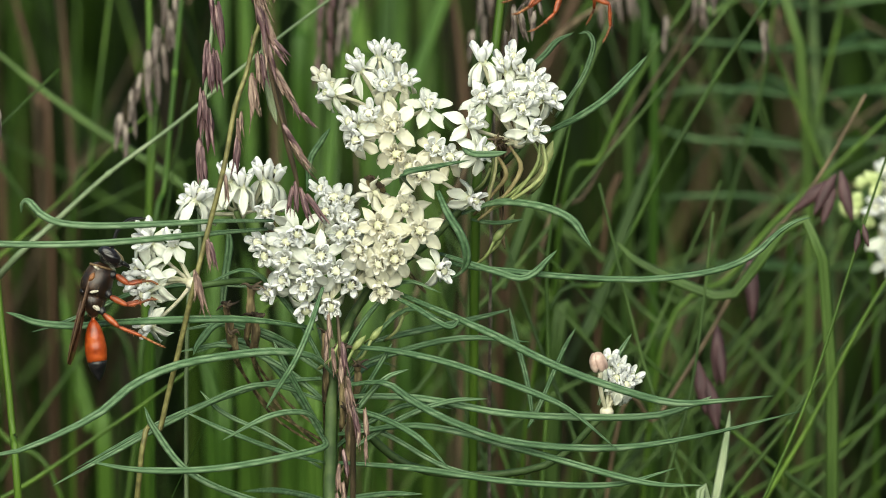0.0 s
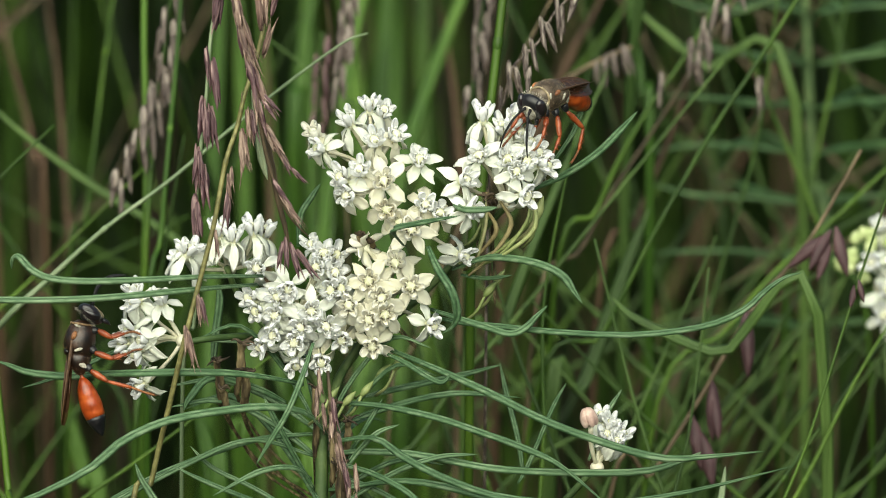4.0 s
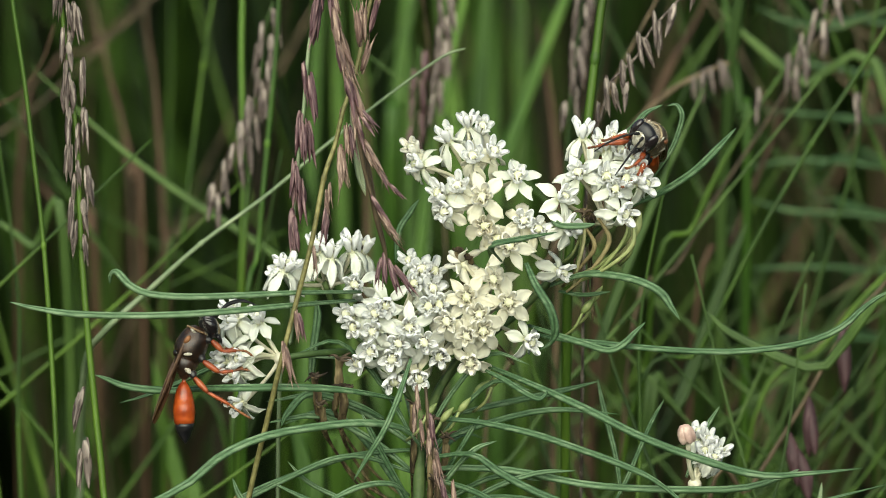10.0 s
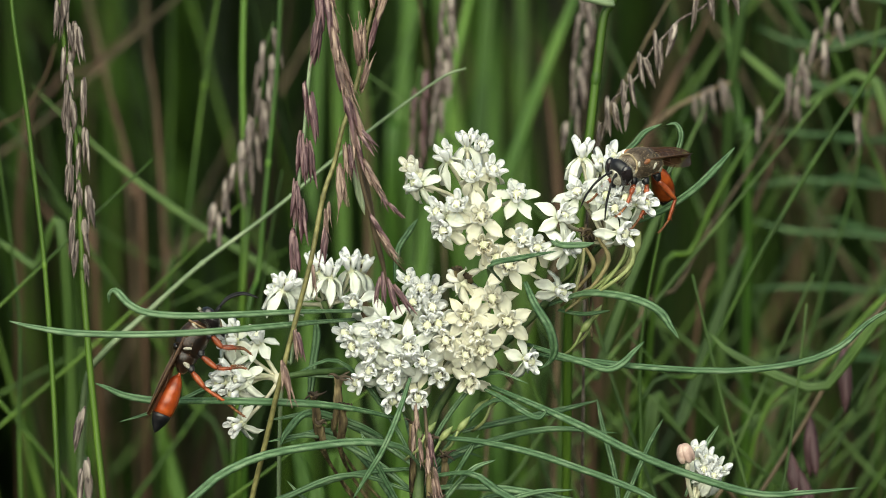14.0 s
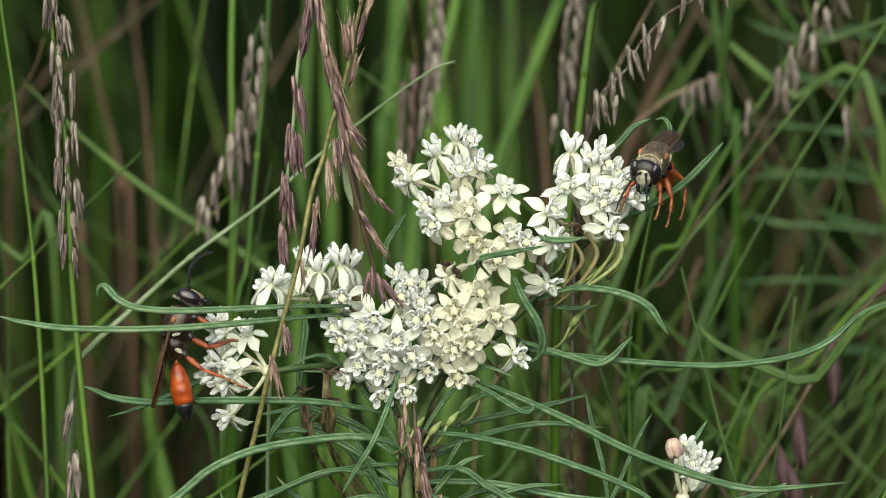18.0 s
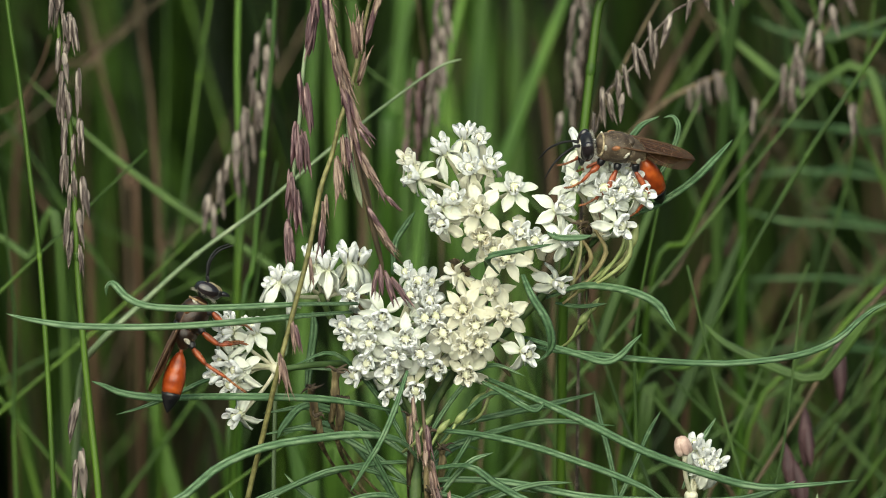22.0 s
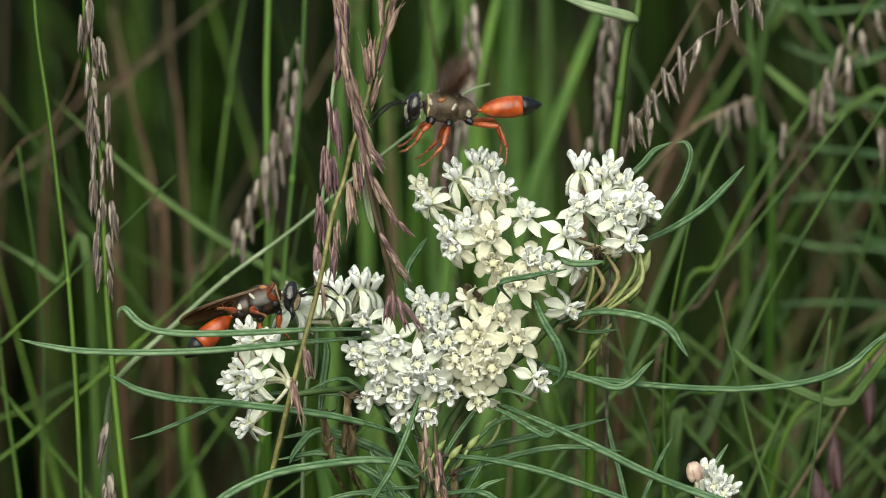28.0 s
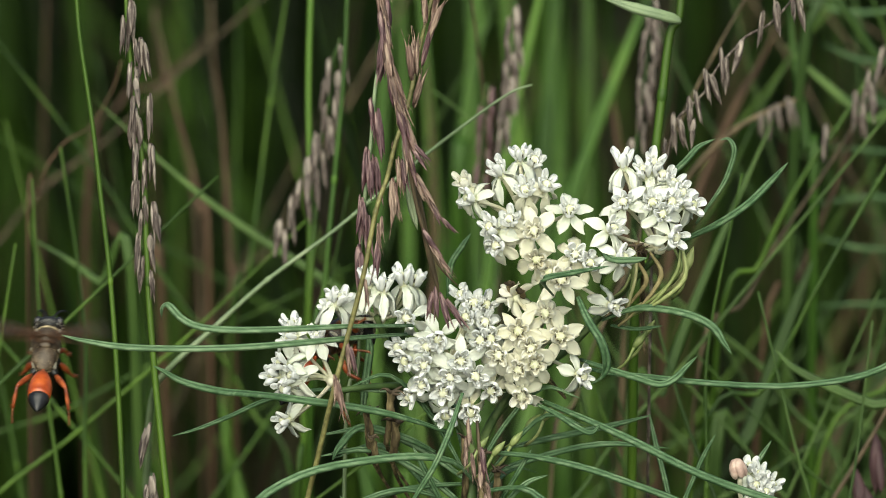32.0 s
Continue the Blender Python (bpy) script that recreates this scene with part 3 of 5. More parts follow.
for u, v, out in ((1229, 790, (-0.25, 0, 1)),):
    hung("bud", BUD_PINK, hidden, turned(spot(u, v, 2), out, 0.4, 1.05), "pink closed bud")
    bm = bmesh.new()
    tube(bm, [spot(1240, 862, 8), spot(1230, 825, 5), spot(u, v, 2)], [0.4 * MM, 0.4 * MM, 0.5 * MM], 6, 8)
    part("flower_stalk", bm, pedicel_green, hidden)
for u, v, d, k in ((1040, 560, 8, 1.1), (1058, 540, 10, 1.0), (790, 752, 0, 1.0), (764, 742, -2, 0.9), (822, 735, 2, 1.0), (880, 690, 6, 1.1), (850, 700, 6, 1.0), (1132, 425, 4, 1.3), (1035, 430, 8, 1.2)):
    way = (RIGHT * 0.6 - DOWN * 0.7 + RIGHT * rnd.uniform(-0.5, 0.3)).normalized()
    hung("bud", BUD_SLIM, milkweed, turned(spot(u, v, d), way, 0.3, k * 0.85), "small greenish closed bud")
    bm = bmesh.new()
    p = spot(u, v, d)
    tube(bm, [p + way * 0.3 * MM, p - way * 2 * MM + DOWN * MM, p - way * 3 * MM - RIGHT * 1.5 * MM + AHEAD * 3 * MM + DOWN * 2 * MM], [0.3 * MM, 0.3 * MM], 5, 6)
    part("flower_stalk", bm, bud_green, milkweed)
# stalks of spent flowers below the right head
r5 = random.Random(15)
for a in range(8):
    bm = bmesh.new()
    x, y, q, d = r5.uniform(1036, 1128), r5.uniform(372, 404), r5.uniform(-4, 24), r5.uniform(-3, 6)
    tube(bm, [spot(r5.uniform(1002, 1030), r5.uniform(500, 525), 8), spot(1028 + (x - 1030) * 0.45 + q * 0.4, r5.uniform(466, 486), d + 2), spot(1034 + (x - 1030) * 0.85 + q, r5.uniform(420, 444), d), spot(x, y, d)], [0.25 * MM, 0.3 * MM, r5.uniform(0.26, 0.5) * MM, 0.22 * MM], 6, 12)
    part("flower_stalk", bm, (bud_green, stalk_olive, bud_green, dry_stem)[a % 4], milkweed)
# withered remains of older flower stalks: shrunken tan stalks with black, shrivelled tops
for u, v, h, k in ((612, 632, 100, 1.0), (568, 662, 85, 1.0), (620, 682, 80, 1.1), (577, 712, 50, 0.9), (800, 770, 70, 0.9), (822, 440, 40, 0.9), (838, 452, 26, 0.7), (1045, 372, 26, 0.9), (1056, 382, 20, 0.7),
                   (742, 712, 130, 0.8), (772, 738, 150, 1.1), (786, 850, 120, 1.2)):
    bm = bmesh.new()
    lean = rnd.uniform(-10, 10)
    away = 748 if v > 560 else 920 if u < 900 else 1060
    tube(bm, [spot(u + lean, v + h, 4), spot(u + lean * 0.6 + 3, v + h * 0.6, 2), spot(u + lean * 0.2, v + h * 0.3, 1), spot(u, v + 8, 0)], [0.5 * k * MM, 0.72 * k * MM, 0.8 * k * MM, 0.6 * k * MM, 0.75 * k * MM], 10, 20)
    for w in bm.verts:
        w.co += Vector([noise.noise(Vector((w.co.x * 2600, w.co.y * 2600, w.co.z * 500)) + Vector((q * 7, u, 0))) for q in range(3)]) * 0.3 * MM
    tube(bm, [spot(u + lean, v + h - 4, 4), spot(u + lean + (away - u) * 0.12, v + h + 40, 12), spot(u + (away - u) * 0.45, v + h + 110, 18), spot(away, v + h + 170, 14)], [0.42 * k * MM, 0.26 * k * MM, 0.24 * k * MM, 0.24 * k * MM], 6, 10)
    stub = part("withered_stub", bm, stub_tan, milkweed, "dry tan stalk of a withered flower")
    bm = bmesh.new()
    top = spot(u, v + 9, 0)
    for q in range(7):
        way = Vector((math.cos(q * 0.9 + u), math.sin(q * 0.9 + u) * 0.8, rnd.uniform(-0.1, 0.9))).normalized() * rnd.uniform(0.9, 1.7) * k * MM
        curl = Vector((rnd.uniform(-1, 1), rnd.uniform(-1, 1), rnd.uniform(-1.2, 0.6))) * 0.6 * MM
        tube(bm, [top - way * 0.2, top + way * 0.6, top + way * 1.1 + curl * 0.6, top + way * 1.2 + curl * 1.6], [0.38 * k * MM, 0.3 * k * MM, 0.2 * k * MM, 0.06 * MM], 5, 6)
    part("withered_crown", bm, withered, stub, "black shrivelled flower")


def leaf(course, width=1.4, label="", n=22, origin=None, turn=0.0, face=None):
    bm = bmesh.new()
    blade(bm, [spot(*c) for c in course], width * MM, n, turn=turn, face=face)
    return part("leaf", bm, [leaf_green, leaf_rib], milkweed, label, origin)


# leaves on the side of the hanging head
leaf([(650, 521, 2), (540, 522, -10), (430, 527, -15), (340, 529, -17), (275, 524, -16), (240, 508, -15), (218, 485, -14), (206, 490, -13), (205, 508, -12)], 1.5)
leaf([(640, 536, 2), (530, 544, -10), (400, 556, -16), (280, 562, -17), (150, 560, -15), (70, 549, -13), (28, 539, -12)], 1.5)
PIVOT_LEAF = spot(720, 712, 4)
left_leaf = leaf([(720, 712, 4), (640, 697, -4), (560, 690, -7), (430, 690, -9), (360, 692, -1), (300, 695, 4), (235, 688, 5), (200, 675, 5), (178, 668, 5)], 1.7, origin=PIVOT_LEAF)
leaf([(640, 640, 12), (500, 634, 12), (400, 650, 12), (330, 680, 10), (270, 704, 9), (222, 718, 8)], 1.0)
leaf([(760, 800, 2), (725, 763, -4), (660, 752, -8), (580, 758, -11), (480, 776, -14), (400, 812, -16), (330, 868, -17), (190, 930, -17), (120, 925, -16)], 1.8)
leaf([(750, 800, 6), (673, 805, 4), (606, 818, 2), (512, 852, 0), (430, 888, -1), (300, 960, -2)], 1.3)
leaf([(738, 640, -14), (716, 706, -16), (690, 766, -17), (660, 815, -16), (636, 856, -15)], 1.1)
leaf([(870, 650, 4), (966, 690, -2), (1053, 730, -6), (1148, 778, -8), (1255, 818, -9), (1356, 845, -9), (1444, 842, -8), (1538, 834, -8)], 1.7)
leaf([(780, 745, 2), (858, 751, 0), (952, 771, -3), (1033, 798, -5), (1107, 825, -6), (1175, 858, -7), (1260, 930, -7)], 1.5)
leaf([(765, 838, 4), (811, 832, 2), (919, 837, 0), (1053, 862, -3), (1188, 870, -5), (1323, 868, -5), (1403, 845, -5), (1425, 835, -5)], 1.6)
leaf([(765, 815, 2), (845, 808, -4), (898, 842, -6), (972, 880, -8), (1080, 915, -8), (1250, 925, -6), (1400, 905, -5), (1590, 860, -5)], 1.6)
leaf([(985, 510, 8), (1040, 490, 2), (1087, 490, 0), (1141, 501, -3), (1181, 522, -4), (1200, 550, -4), (1214, 571, -4)], 1.7)
leaf([(940, 590, 10), (993, 604, 4), (1053, 609, 0), (1154, 620, -4), (1289, 627, -6), (1390, 619, -6), (1457, 604, -6), (1505, 580, -6), (1540, 548, -6), (1575, 525, -6), (1605, 518, -6)], 1.4)
leaf([(945, 580, 6), (1000, 598, -2), (1045, 612, -4), (1087, 624, -5), (1114, 613, -5), (1134, 593, -5), (1153, 575, -5)], 1.5)
leaf([(942, 470, -8), (959, 508, -11), (984, 549, -12), (993, 585, -11), (985, 610, -9), (965, 625, -6)], 1.6)
leaf([(1120, 372, 8), (1188, 340, 6), (1242, 304, 4), (1282, 265, 3), (1313, 232, 2)], 1.6)
leaf([(1150, 340, 16), (1195, 275, 14), (1212, 236, 13), (1218, 208, 12), (1208, 190, 12), (1192, 192, 12)], 1.0)
leaf([(1060, 330, 16), (1100, 262, 15), (1134, 226, 14), (1154, 204, 14), (1184, 190, 14)], 1.3)
leaf([(870, 660, 0), (905, 677, -3), (939, 699, -5), (966, 710, -5), (982, 694, -5)], 1.2)
leaf([(830, 735, 14), (872, 724, 15), (952, 707, 17), (1013, 694, 18), (1072, 679, 19)], 1.4)
leaf([(1110, 880, 20), (1100, 811, 20), (1080, 731, 21), (1068, 676, 21)], 1.0)
leaf([(1100, 890, 16), (1121, 850, 16), (1161, 757, 16), (1186, 712, 16)], 0.9)
leaf([(1225, 850, 12), (1255, 771, 12), (1284, 724, 12)], 1.0)
leaf([(985, 380, 4), (1000, 402, -6), (1040, 404, -8), (1065, 401, -8)], 1.5)
leaf([(900, 470, -2), (880, 440, -12), (925, 428, -11), (1000, 415, -7)], 1.3)
leaf([(712, 470, 20), (716, 415, 20), (735, 382, 20), (752, 358, 20)], 1.2)
leaf([(560, 680, 14), (566, 620, 14), (573, 565, 14), (570, 535, 14)], 1.5)
leaf([(690, 745, 6), (640, 720, 4), (560, 700, 2), (520, 735, 0), (508, 760, 0)], 1.5)
leaf([(1000, 520, 10), (1045, 526, 6), (1092, 521, 5)], 1.0)
leaf([(740, 905, -2), (727, 926, -8), (560, 958, -12), (420, 962, -14), (317, 946, -14)], 1.5)
leaf([(740, 950, 2), (667, 931, -2), (560, 890, -4), (487, 856, -4)], 1.1)
leaf([(745, 1040, 2), (607, 1013, -4), (500, 965, -8), (440, 890, -8), (422, 851, -8)], 1.4)
leaf([(740, 840, 4), (627, 811, 0), (500, 860, -2), (350, 940, -4), (257, 991, -4)], 1.2)
leaf([(765, 900, 2), (917, 885, -4), (1100, 930, -6), (1300, 985, -6), (1412, 993, -6)], 1.5)
leaf([(765, 950, 2), (900, 960, -3), (1080, 985, -5), (1250, 990, -5), (1365, 961, -5)], 1.4)
leaf([(765, 870, 4), (850, 900, 0), (960, 960, -2), (1100, 990, -2), (1165, 985, -2)], 1.1)
leaf([(740, 900, 4), (700, 830, 0), (668, 770, -2), (650, 735, -2)], 1.1)
leaf([(770, 900, 4), (810, 840, 0), (850, 800, -2), (890, 785, -2)], 1.2)
leaf([(775, 880, 6), (830, 790, 2), (860, 740, 2)], 1.0)
leaf([(735, 880, -4), (700, 860, -9), (640, 868, -12), (560, 910, -12)], 1.3)
leaf([(780, 930, 2), (880, 870, -2), (960, 842, -3), (1030, 838, -3)], 1.2)
leaf([(770, 850, 2), (840, 870, -6), (905, 905, -9), (960, 960, -9)], 1.3)
leaf([(735, 960, 4), (640, 900, 2), (560, 860, 2), (520, 822, 2)], 1.0)
# whorls of leaves lower down the stem
for k, v in ((0, 800), (1, 850), (2, 930), (3, 1020), (4, 1150), (5, 1300), (6, 1480), (7, 1700), (8, 1950)):
    turn0 = rnd.uniform(0, math.tau)
    for i in range((5, 3, 2, 2)[k] if k < 4 else 5):
        a = turn0 + i * math.tau / ((5, 3, 2, 2)[k] if k < 4 else 5) + rnd.uniform(-0.25, 0.25)
        s = rnd.uniform(0.6, 1.0) * 430
        lift = rnd.uniform(0.4, 1.7) if k < 3 else rnd.uniform(-0.1, 0.9)
        x, y = math.cos(a), math.sin(a)
        foot = (752, v, 4)
        course = [foot] + [(752 + x * s * t, v - lift * s * 0.45 * math.sin(t * 2.1), 8 + max(y, -0.25) * s * t * 0.1) for t in (0.3, 0.65, 1.0)]
        leaf(course, rnd.uniform(1.0, 1.5), n=12)


# ---- grasses with seed heads ----
def spikelet_mesh(name, mat, slim=1.0, seed=1, spread=1.0):
    """A seed of two or three overlapping husks, hanging along its own z axis, with a short bristle."""
    r = random.Random(seed * 13)
    bm = bmesh.new()
    for k in range(7):
        a, base = k * 2.4 + r.uniform(-0.4, 0.4), k * 0.42
        l, w, lean = r.uniform(3.4, 5.2), r.uniform(0.36, 0.62) * slim, r.uniform(0.02, 0.2) * (1.5 if k > 4 else 1) * spread
        out = Vector((math.cos(a), math.sin(a), 0))
        side = Vector((-math.sin(a), math.cos(a), 0))
        rings = []
        for i in range(7):
            t = i / 6
            rad = w * (math.sin(math.pi * min(1, t * 0.9 + 0.1)) ** 0.8) * (1.15 - 0.55 * t) + 0.02
            mid = out * (0.22 + lean * t * t * l * 0.8) + Vector((0, 0, base + l * t))
            rings.append([(mid + side * rad * math.cos(j * math.tau / 6) + out * rad * 0.45 * math.sin(j * math.tau / 6)) * MM for j in range(6)])
        loft(bm, rings)
        e = rings[-1][0]
        if k % 2 == 0 and spread > 0.5:
            tube(bm, [e, e + (out * (lean * 3 + 0.3) + Vector((r.uniform(-0.4, 0.4), r.uniform(-0.4, 0.4), 1.5))) * MM], [0.08 * MM, 0.03 * MM], 4)
    return shared(name, bm, [mat])


SPIKES = {k: [spikelet_mesh("husk_" + k, m, w * f, i + n, e) for n, w in enumerate((1.0, 0.75, 0.88, 0.66))]
          for i, (k, m, f, e) in enumerate((("brown", spikelet_brown, 1.15, 0.6), ("purple", spikelet_purple, 1.35, 0.35), ("grey", spikelet_grey, 1.45, 0.3)))}


SPIKES["brown"][3] = SPIKES["purple"][1]


def pod():
    """A slim closed purple seed case."""
    bm = bmesh.new()
    tube(bm, [(0, 0, 0), (0.1 * MM, 0, 2 * MM), (0.05 * MM, 0, 4.2 * MM), (0, 0.05 * MM, 6 * MM)], [0.15 * MM, 0.7 * MM, 0.8 * MM, 0.55 * MM, 0.08 * MM], 8, 10)
    tube(bm, [(0.3 * MM, 0.2 * MM, 1.2 * MM), (0.5 * MM, 0.3 * MM, 3 * MM), (0.35 * MM, 0.3 * MM, 5 * MM)], [0.12 * MM, 0.5 * MM, 0.06 * MM], 6, 8)
    return shared("pod_purple", bm, [pod_skin])


SPIKES["pod"] = [pod()] * 4


def stalk(label, course, radii, mat, foot=(0.0, 0.0), seeds=(), colour="brown", size=1.0, down=True, group="grass stalks"):
    """A grass stalk from its foot on the ground up along a course (given from the top down), with seeds hanging on it.
    seeds: u, v, lean to the right in degrees, length factor."""
    d = min(c[2] for c in course)
    low = spot(*course[-1])
    base = on_ground(low, (foot[0], foot[1] + 0.06))
    st = thing("grass_plant", base, label, "grass", group)
    bm = bmesh.new()
    tube(bm, [spot(*c) for c in course] + [low.lerp(base, 0.5) + Vector((0, 0.01, 0)), base], [q * MM for q in radii], 6, 8 * len(course))
    part("stem", bm, mat, st)
    if len(course) > 4:
        c, e = spot(*course[len(course) // 2]), spot(*course[len(course) // 2 + 1])
        w, q = (e - c).normalized(), sum(radii) / len(radii) * MM
        bm = bmesh.new()
        tube(bm, [c - w * q * 2, c - w * q, c, c + w * q, c + w * q * 2], [q * 0.7, q * 1.1, q * 1.2, q * 1.1, q * 0.7], 8)
        part("node", bm, mat, st)
    for i, (u, v, lean, k) in enumerate(seeds):
        a = radians(lean)
        way = DOWN * math.cos(a) + RIGHT * math.sin(a) - AHEAD * rnd.uniform(0, 0.25)
        hung("spikelet", SPIKES[colour][i % 4], st, turned(spot(u, v, d - rnd.uniform(0, 1.5)), way, rnd.uniform(0, math.tau), size * k))
    return st


def row(u0, v0, u1, v1, n, seed, spread=14, tilt=10, k=1.0, lean=0.0):
    """n seeds in loose alternation along a line."""
    r = random.Random(seed)
    out = []
    for i in range(n):
        t = (i + r.uniform(-0.25, 0.25)) / max(n - 1, 1)
        e = -1 if i % 2 else 1
        out.append((u0 + (u1 - u0) * t + e * r.uniform(0.3, 1) * spread, v0 + (v1 - v0) * t, lean + e * r.uniform(0, tilt), k * r.uniform(0.8, 1.15)))
    return out


# the dry brown stalks that cross in front of the flowers
front_a = stalk("dry tan and reddish grass head drooping in front of white flowers",
                [(730, 452, -8), (700, 420, -11), (682, 385, -12), (668, 350, -13), (655, 300, -14), (646, 250, -15), (640, 205, -16), (630, 150, -16), (612, 90, -16), (600, 30, -15), (590, -60, -12), (600, -250, 20), (700, -330, 90), (790, 300, 150), (800, 900, 160)],
                [0.12, 0.3, 0.4, 0.45, 0.5, 0.5, 0.4, 0.3, 0.3, 0.3], straw_brown, (0.0, 0.0),
                row(592, -30, 606, 50, 4, 1, 2, 3, 1.3, 10) + row(606, 50, 628, 140, 5, 2, 4, 4, 1.4, 16) + row(630, 150, 640, 210, 3, 3, 3, 4, 1.1, 8) + row(584, -130, 592, -40, 4, 5, 3, 4, 1.2, 8)
                + [(648, 246, 26, 1.0), (654, 252, 30, 1.1), (668, 280, 28, 0.9), (666, 350, 34, 0.9), (680, 376, 34, 0.9), (694, 400, 36, 0.7)], "brown", 0.92)
bm = bmesh.new()
tube(bm, [spot(648, 246, -14), spot(664, 320, -12), spot(676, 385, -10), spot(690, 440, -9), spot(696, 474, -8)], [0.55 * MM, 0.6 * MM, 0.5 * MM, 0.2 * MM], 7, 14)
part("side_branch", bm, straw_brown, front_a, "tan side branch")
bm = bmesh.new()
blade(bm, [spot(634, 190, -12), spot(640, 250, -10), spot(648, 310, -9), spot(658, 352, -9)], 1.6 * MM, 10)
part("sheath", bm, grass_pale, front_a, "pale green leaf sheath")
front_b = stalk("yellowish grass stalk with reddish seeds before the flowers",
                [(720, -160, -4), (690, -80, -6), (668, 0, -8), (652, 80, -9), (638, 140, -10), (617, 205, -12), (604, 260, -12), (584, 320, -13), (563, 430, -13), (535, 540, -12), (508, 645, -11), (482, 755, -8), (452, 882, -4), (400, 1150, 0)],
                [0.3, 0.35, 0.4, 0.42, 0.45, 0.48, 0.5, 0.55], organic("stalk_yellow", (0.055, 0.05, 0.016), (0.15, 0.14, 0.045), (0.28, 0.26, 0.1), 700, 0.55), (-0.02, 0.0),
                [(648, 88, 185, 0.95), (655, 80, 181, 1.0), (650, 136, 164, 0.95), (664, 62, 164, 0.9), (674, 20, 160, 1.0), (684, -20, 168, 1.0), (672, -10, 184, 0.9), (696, -60, 160, 1.0), (682, -60, 184, 0.9), (612, 208, 172, 0.18),
                 (622, 222, 6, 0.9), (630, 226, 10, 0.85), (612, 260, 4, 1.1), (616, 266, 8, 0.8), (594, 328, 2, 0.6), (590, 366, -6, 1.05), (588, 340, 3, 0.6), (566, 440, 4, 0.7), (534, 552, 6, 0.75), (538, 556, 14, 0.7), (512, 608, 6, 0.8), (514, 614, 14, 0.95), (518, 622, 10, 0.8)], "brown", 1.1)
front_c = stalk("short dry brown grass head beside the milkweed stem",
                [(764, 690, -10), (770, 760, -12), (782, 830, -12), (794, 900, -10), (790, 1100, 0)], [0.3, 0.4, 0.5, 0.6], straw_brown, (0.0, 0.0),
                row(744, 690, 752, 750, 3, 18, 5, 8, 0.75, 2) + row(768, 740, 788, 850, 5, 8, 4, 8, 0.8, 8) + row(806, 850, 810, 910, 3, 19, 6, 8, 0.7, 0) + row(770, 930, 765, 1010, 4, 28, 6, 10, 0.8, 4), "brown", 1.1)
# the stalks behind
stalk("tall green grass stalk with alternating grey purple seeds", [(112, -80, 20), (116, 0, 20), (130, 130, 20), (145, 263, 20), (152, 441, 20), (165, 609, 20), (178, 740, 20), (192, 882, 20), (215, 1200, 24)],
      [0.35, 0.45, 0.55, 0.6, 0.65, 0.7, 0.8], grass_green, (0.02, 0.02),
      [(138, 8, 4, 1.1), (144, 15, 10, 1.0), (132, 60, -4, 1.0), (154, 108, 2, 1.2), (128, 130, -3, 1.2), (130, 192, 0, 1.2), (158, 196, 2, 1.1), (128, 262, -4, 0.9), (162, 300, 6, 1.2), (136, 355, -2, 1.2), (140, 410, -2, 0.7), (158, 420, 4, 0.8), (150, 700, -8, 1.0), (156, 690, -12, 1.1), (160, 780, 4, 1.2), (152, 800, -4, 1.1), (122, -60, 2, 1.1), (108, -30, -2, 1.0)] + row(118, -50, 152, 420, 15, 31, 8, 6, 0.85), "grey", 1.02)
stalk("slender bright green grass stem", [(22, -120, 30), (30, 0, 30), (52, 150, 30), (70, 300, 30), (86, 441, 30), (100, 640, 30), (112, 882, 30), (125, 1200, 34)], [0.35, 0.42, 0.5, 0.55], grass_green, (0.01, 0.02))
stalk("grass stalk with hanging dull purple seeds", [(580, -100, 14), (572, 0, 14), (555, 90, 14), (546, 200, 14), (535, 300, 14), (528, 390, 15), (524, 500, 18), (524, 600, 20), (500, 900, 30)], [0.25, 0.35, 0.35, 0.35, 0.4], grass_pale, (0.0, 0.03),
      [(574, -60, 0, 1.2), (566, -75, 6, 1.2), (572, -8, -8, 1.2), (578, -2, -10, 1.25), (568, 6, -5, 1.1), (545, 114, 5, 0.8), (557, 134, 7, 1.25), (548, 138, 10, 0.9), (541, 202, -3, 1.1), (552, 215, 8, 1.15), (546, 222, 2, 1.0), (530, 286, -3, 1.1), (540, 318, 4, 1.15), (534, 300, 3, 0.9), (524, 374, 2, 1.2), (530, 390, 5, 1.0)], "purple", 1.1)
stalk("soft grey seed head on a green grass stem", [(492, 10, 90), (478, 60, 90), (470, 140, 90), (450, 240, 90), (448, 330, 90), (438, 480, 90), (430, 700, 95), (420, 1000, 100)], [0.3, 0.5, 0.6, 0.7], grass_green, (0.0, 0.03),
      row(484, 20, 466, 150, 7, 11, 12, 10, 1.2) + row(464, 160, 430, 260, 6, 12, 14, 10, 1.2) + row(420, 270, 385, 350, 5, 13, 14, 10, 1.1), "grey", 0.95)
stalk("upright green grass stem", [(440, -80, 95), (436, 100, 95), (440, 300, 95), (436, 500, 95), (430, 900, 100)], [0.6, 0.7, 0.75], grass_bright, (0.0, 0.03))
stalk("upright green grass stem", [(505, -80, 85), (498, 80, 85), (482, 260, 85), (466, 441, 85), (440, 800, 90)], [0.45, 0.52, 0.58], grass_bright, (0.0, 0.03))
stalk("pale grass stem leaning across behind the milkweed", [(832, 92, 40), (790, 108, 40), (700, 172, 42), (593, 257, 45), (480, 352, 45), (364, 438, 45), (270, 522, 46), (190, 596, 48), (160, 650, 60), (150, 800, 80), (140, 1000, 100)], [0.18, 0.28, 0.4, 0.6, 0.65, 0.6], grass_pale, (-0.05, 0.05))
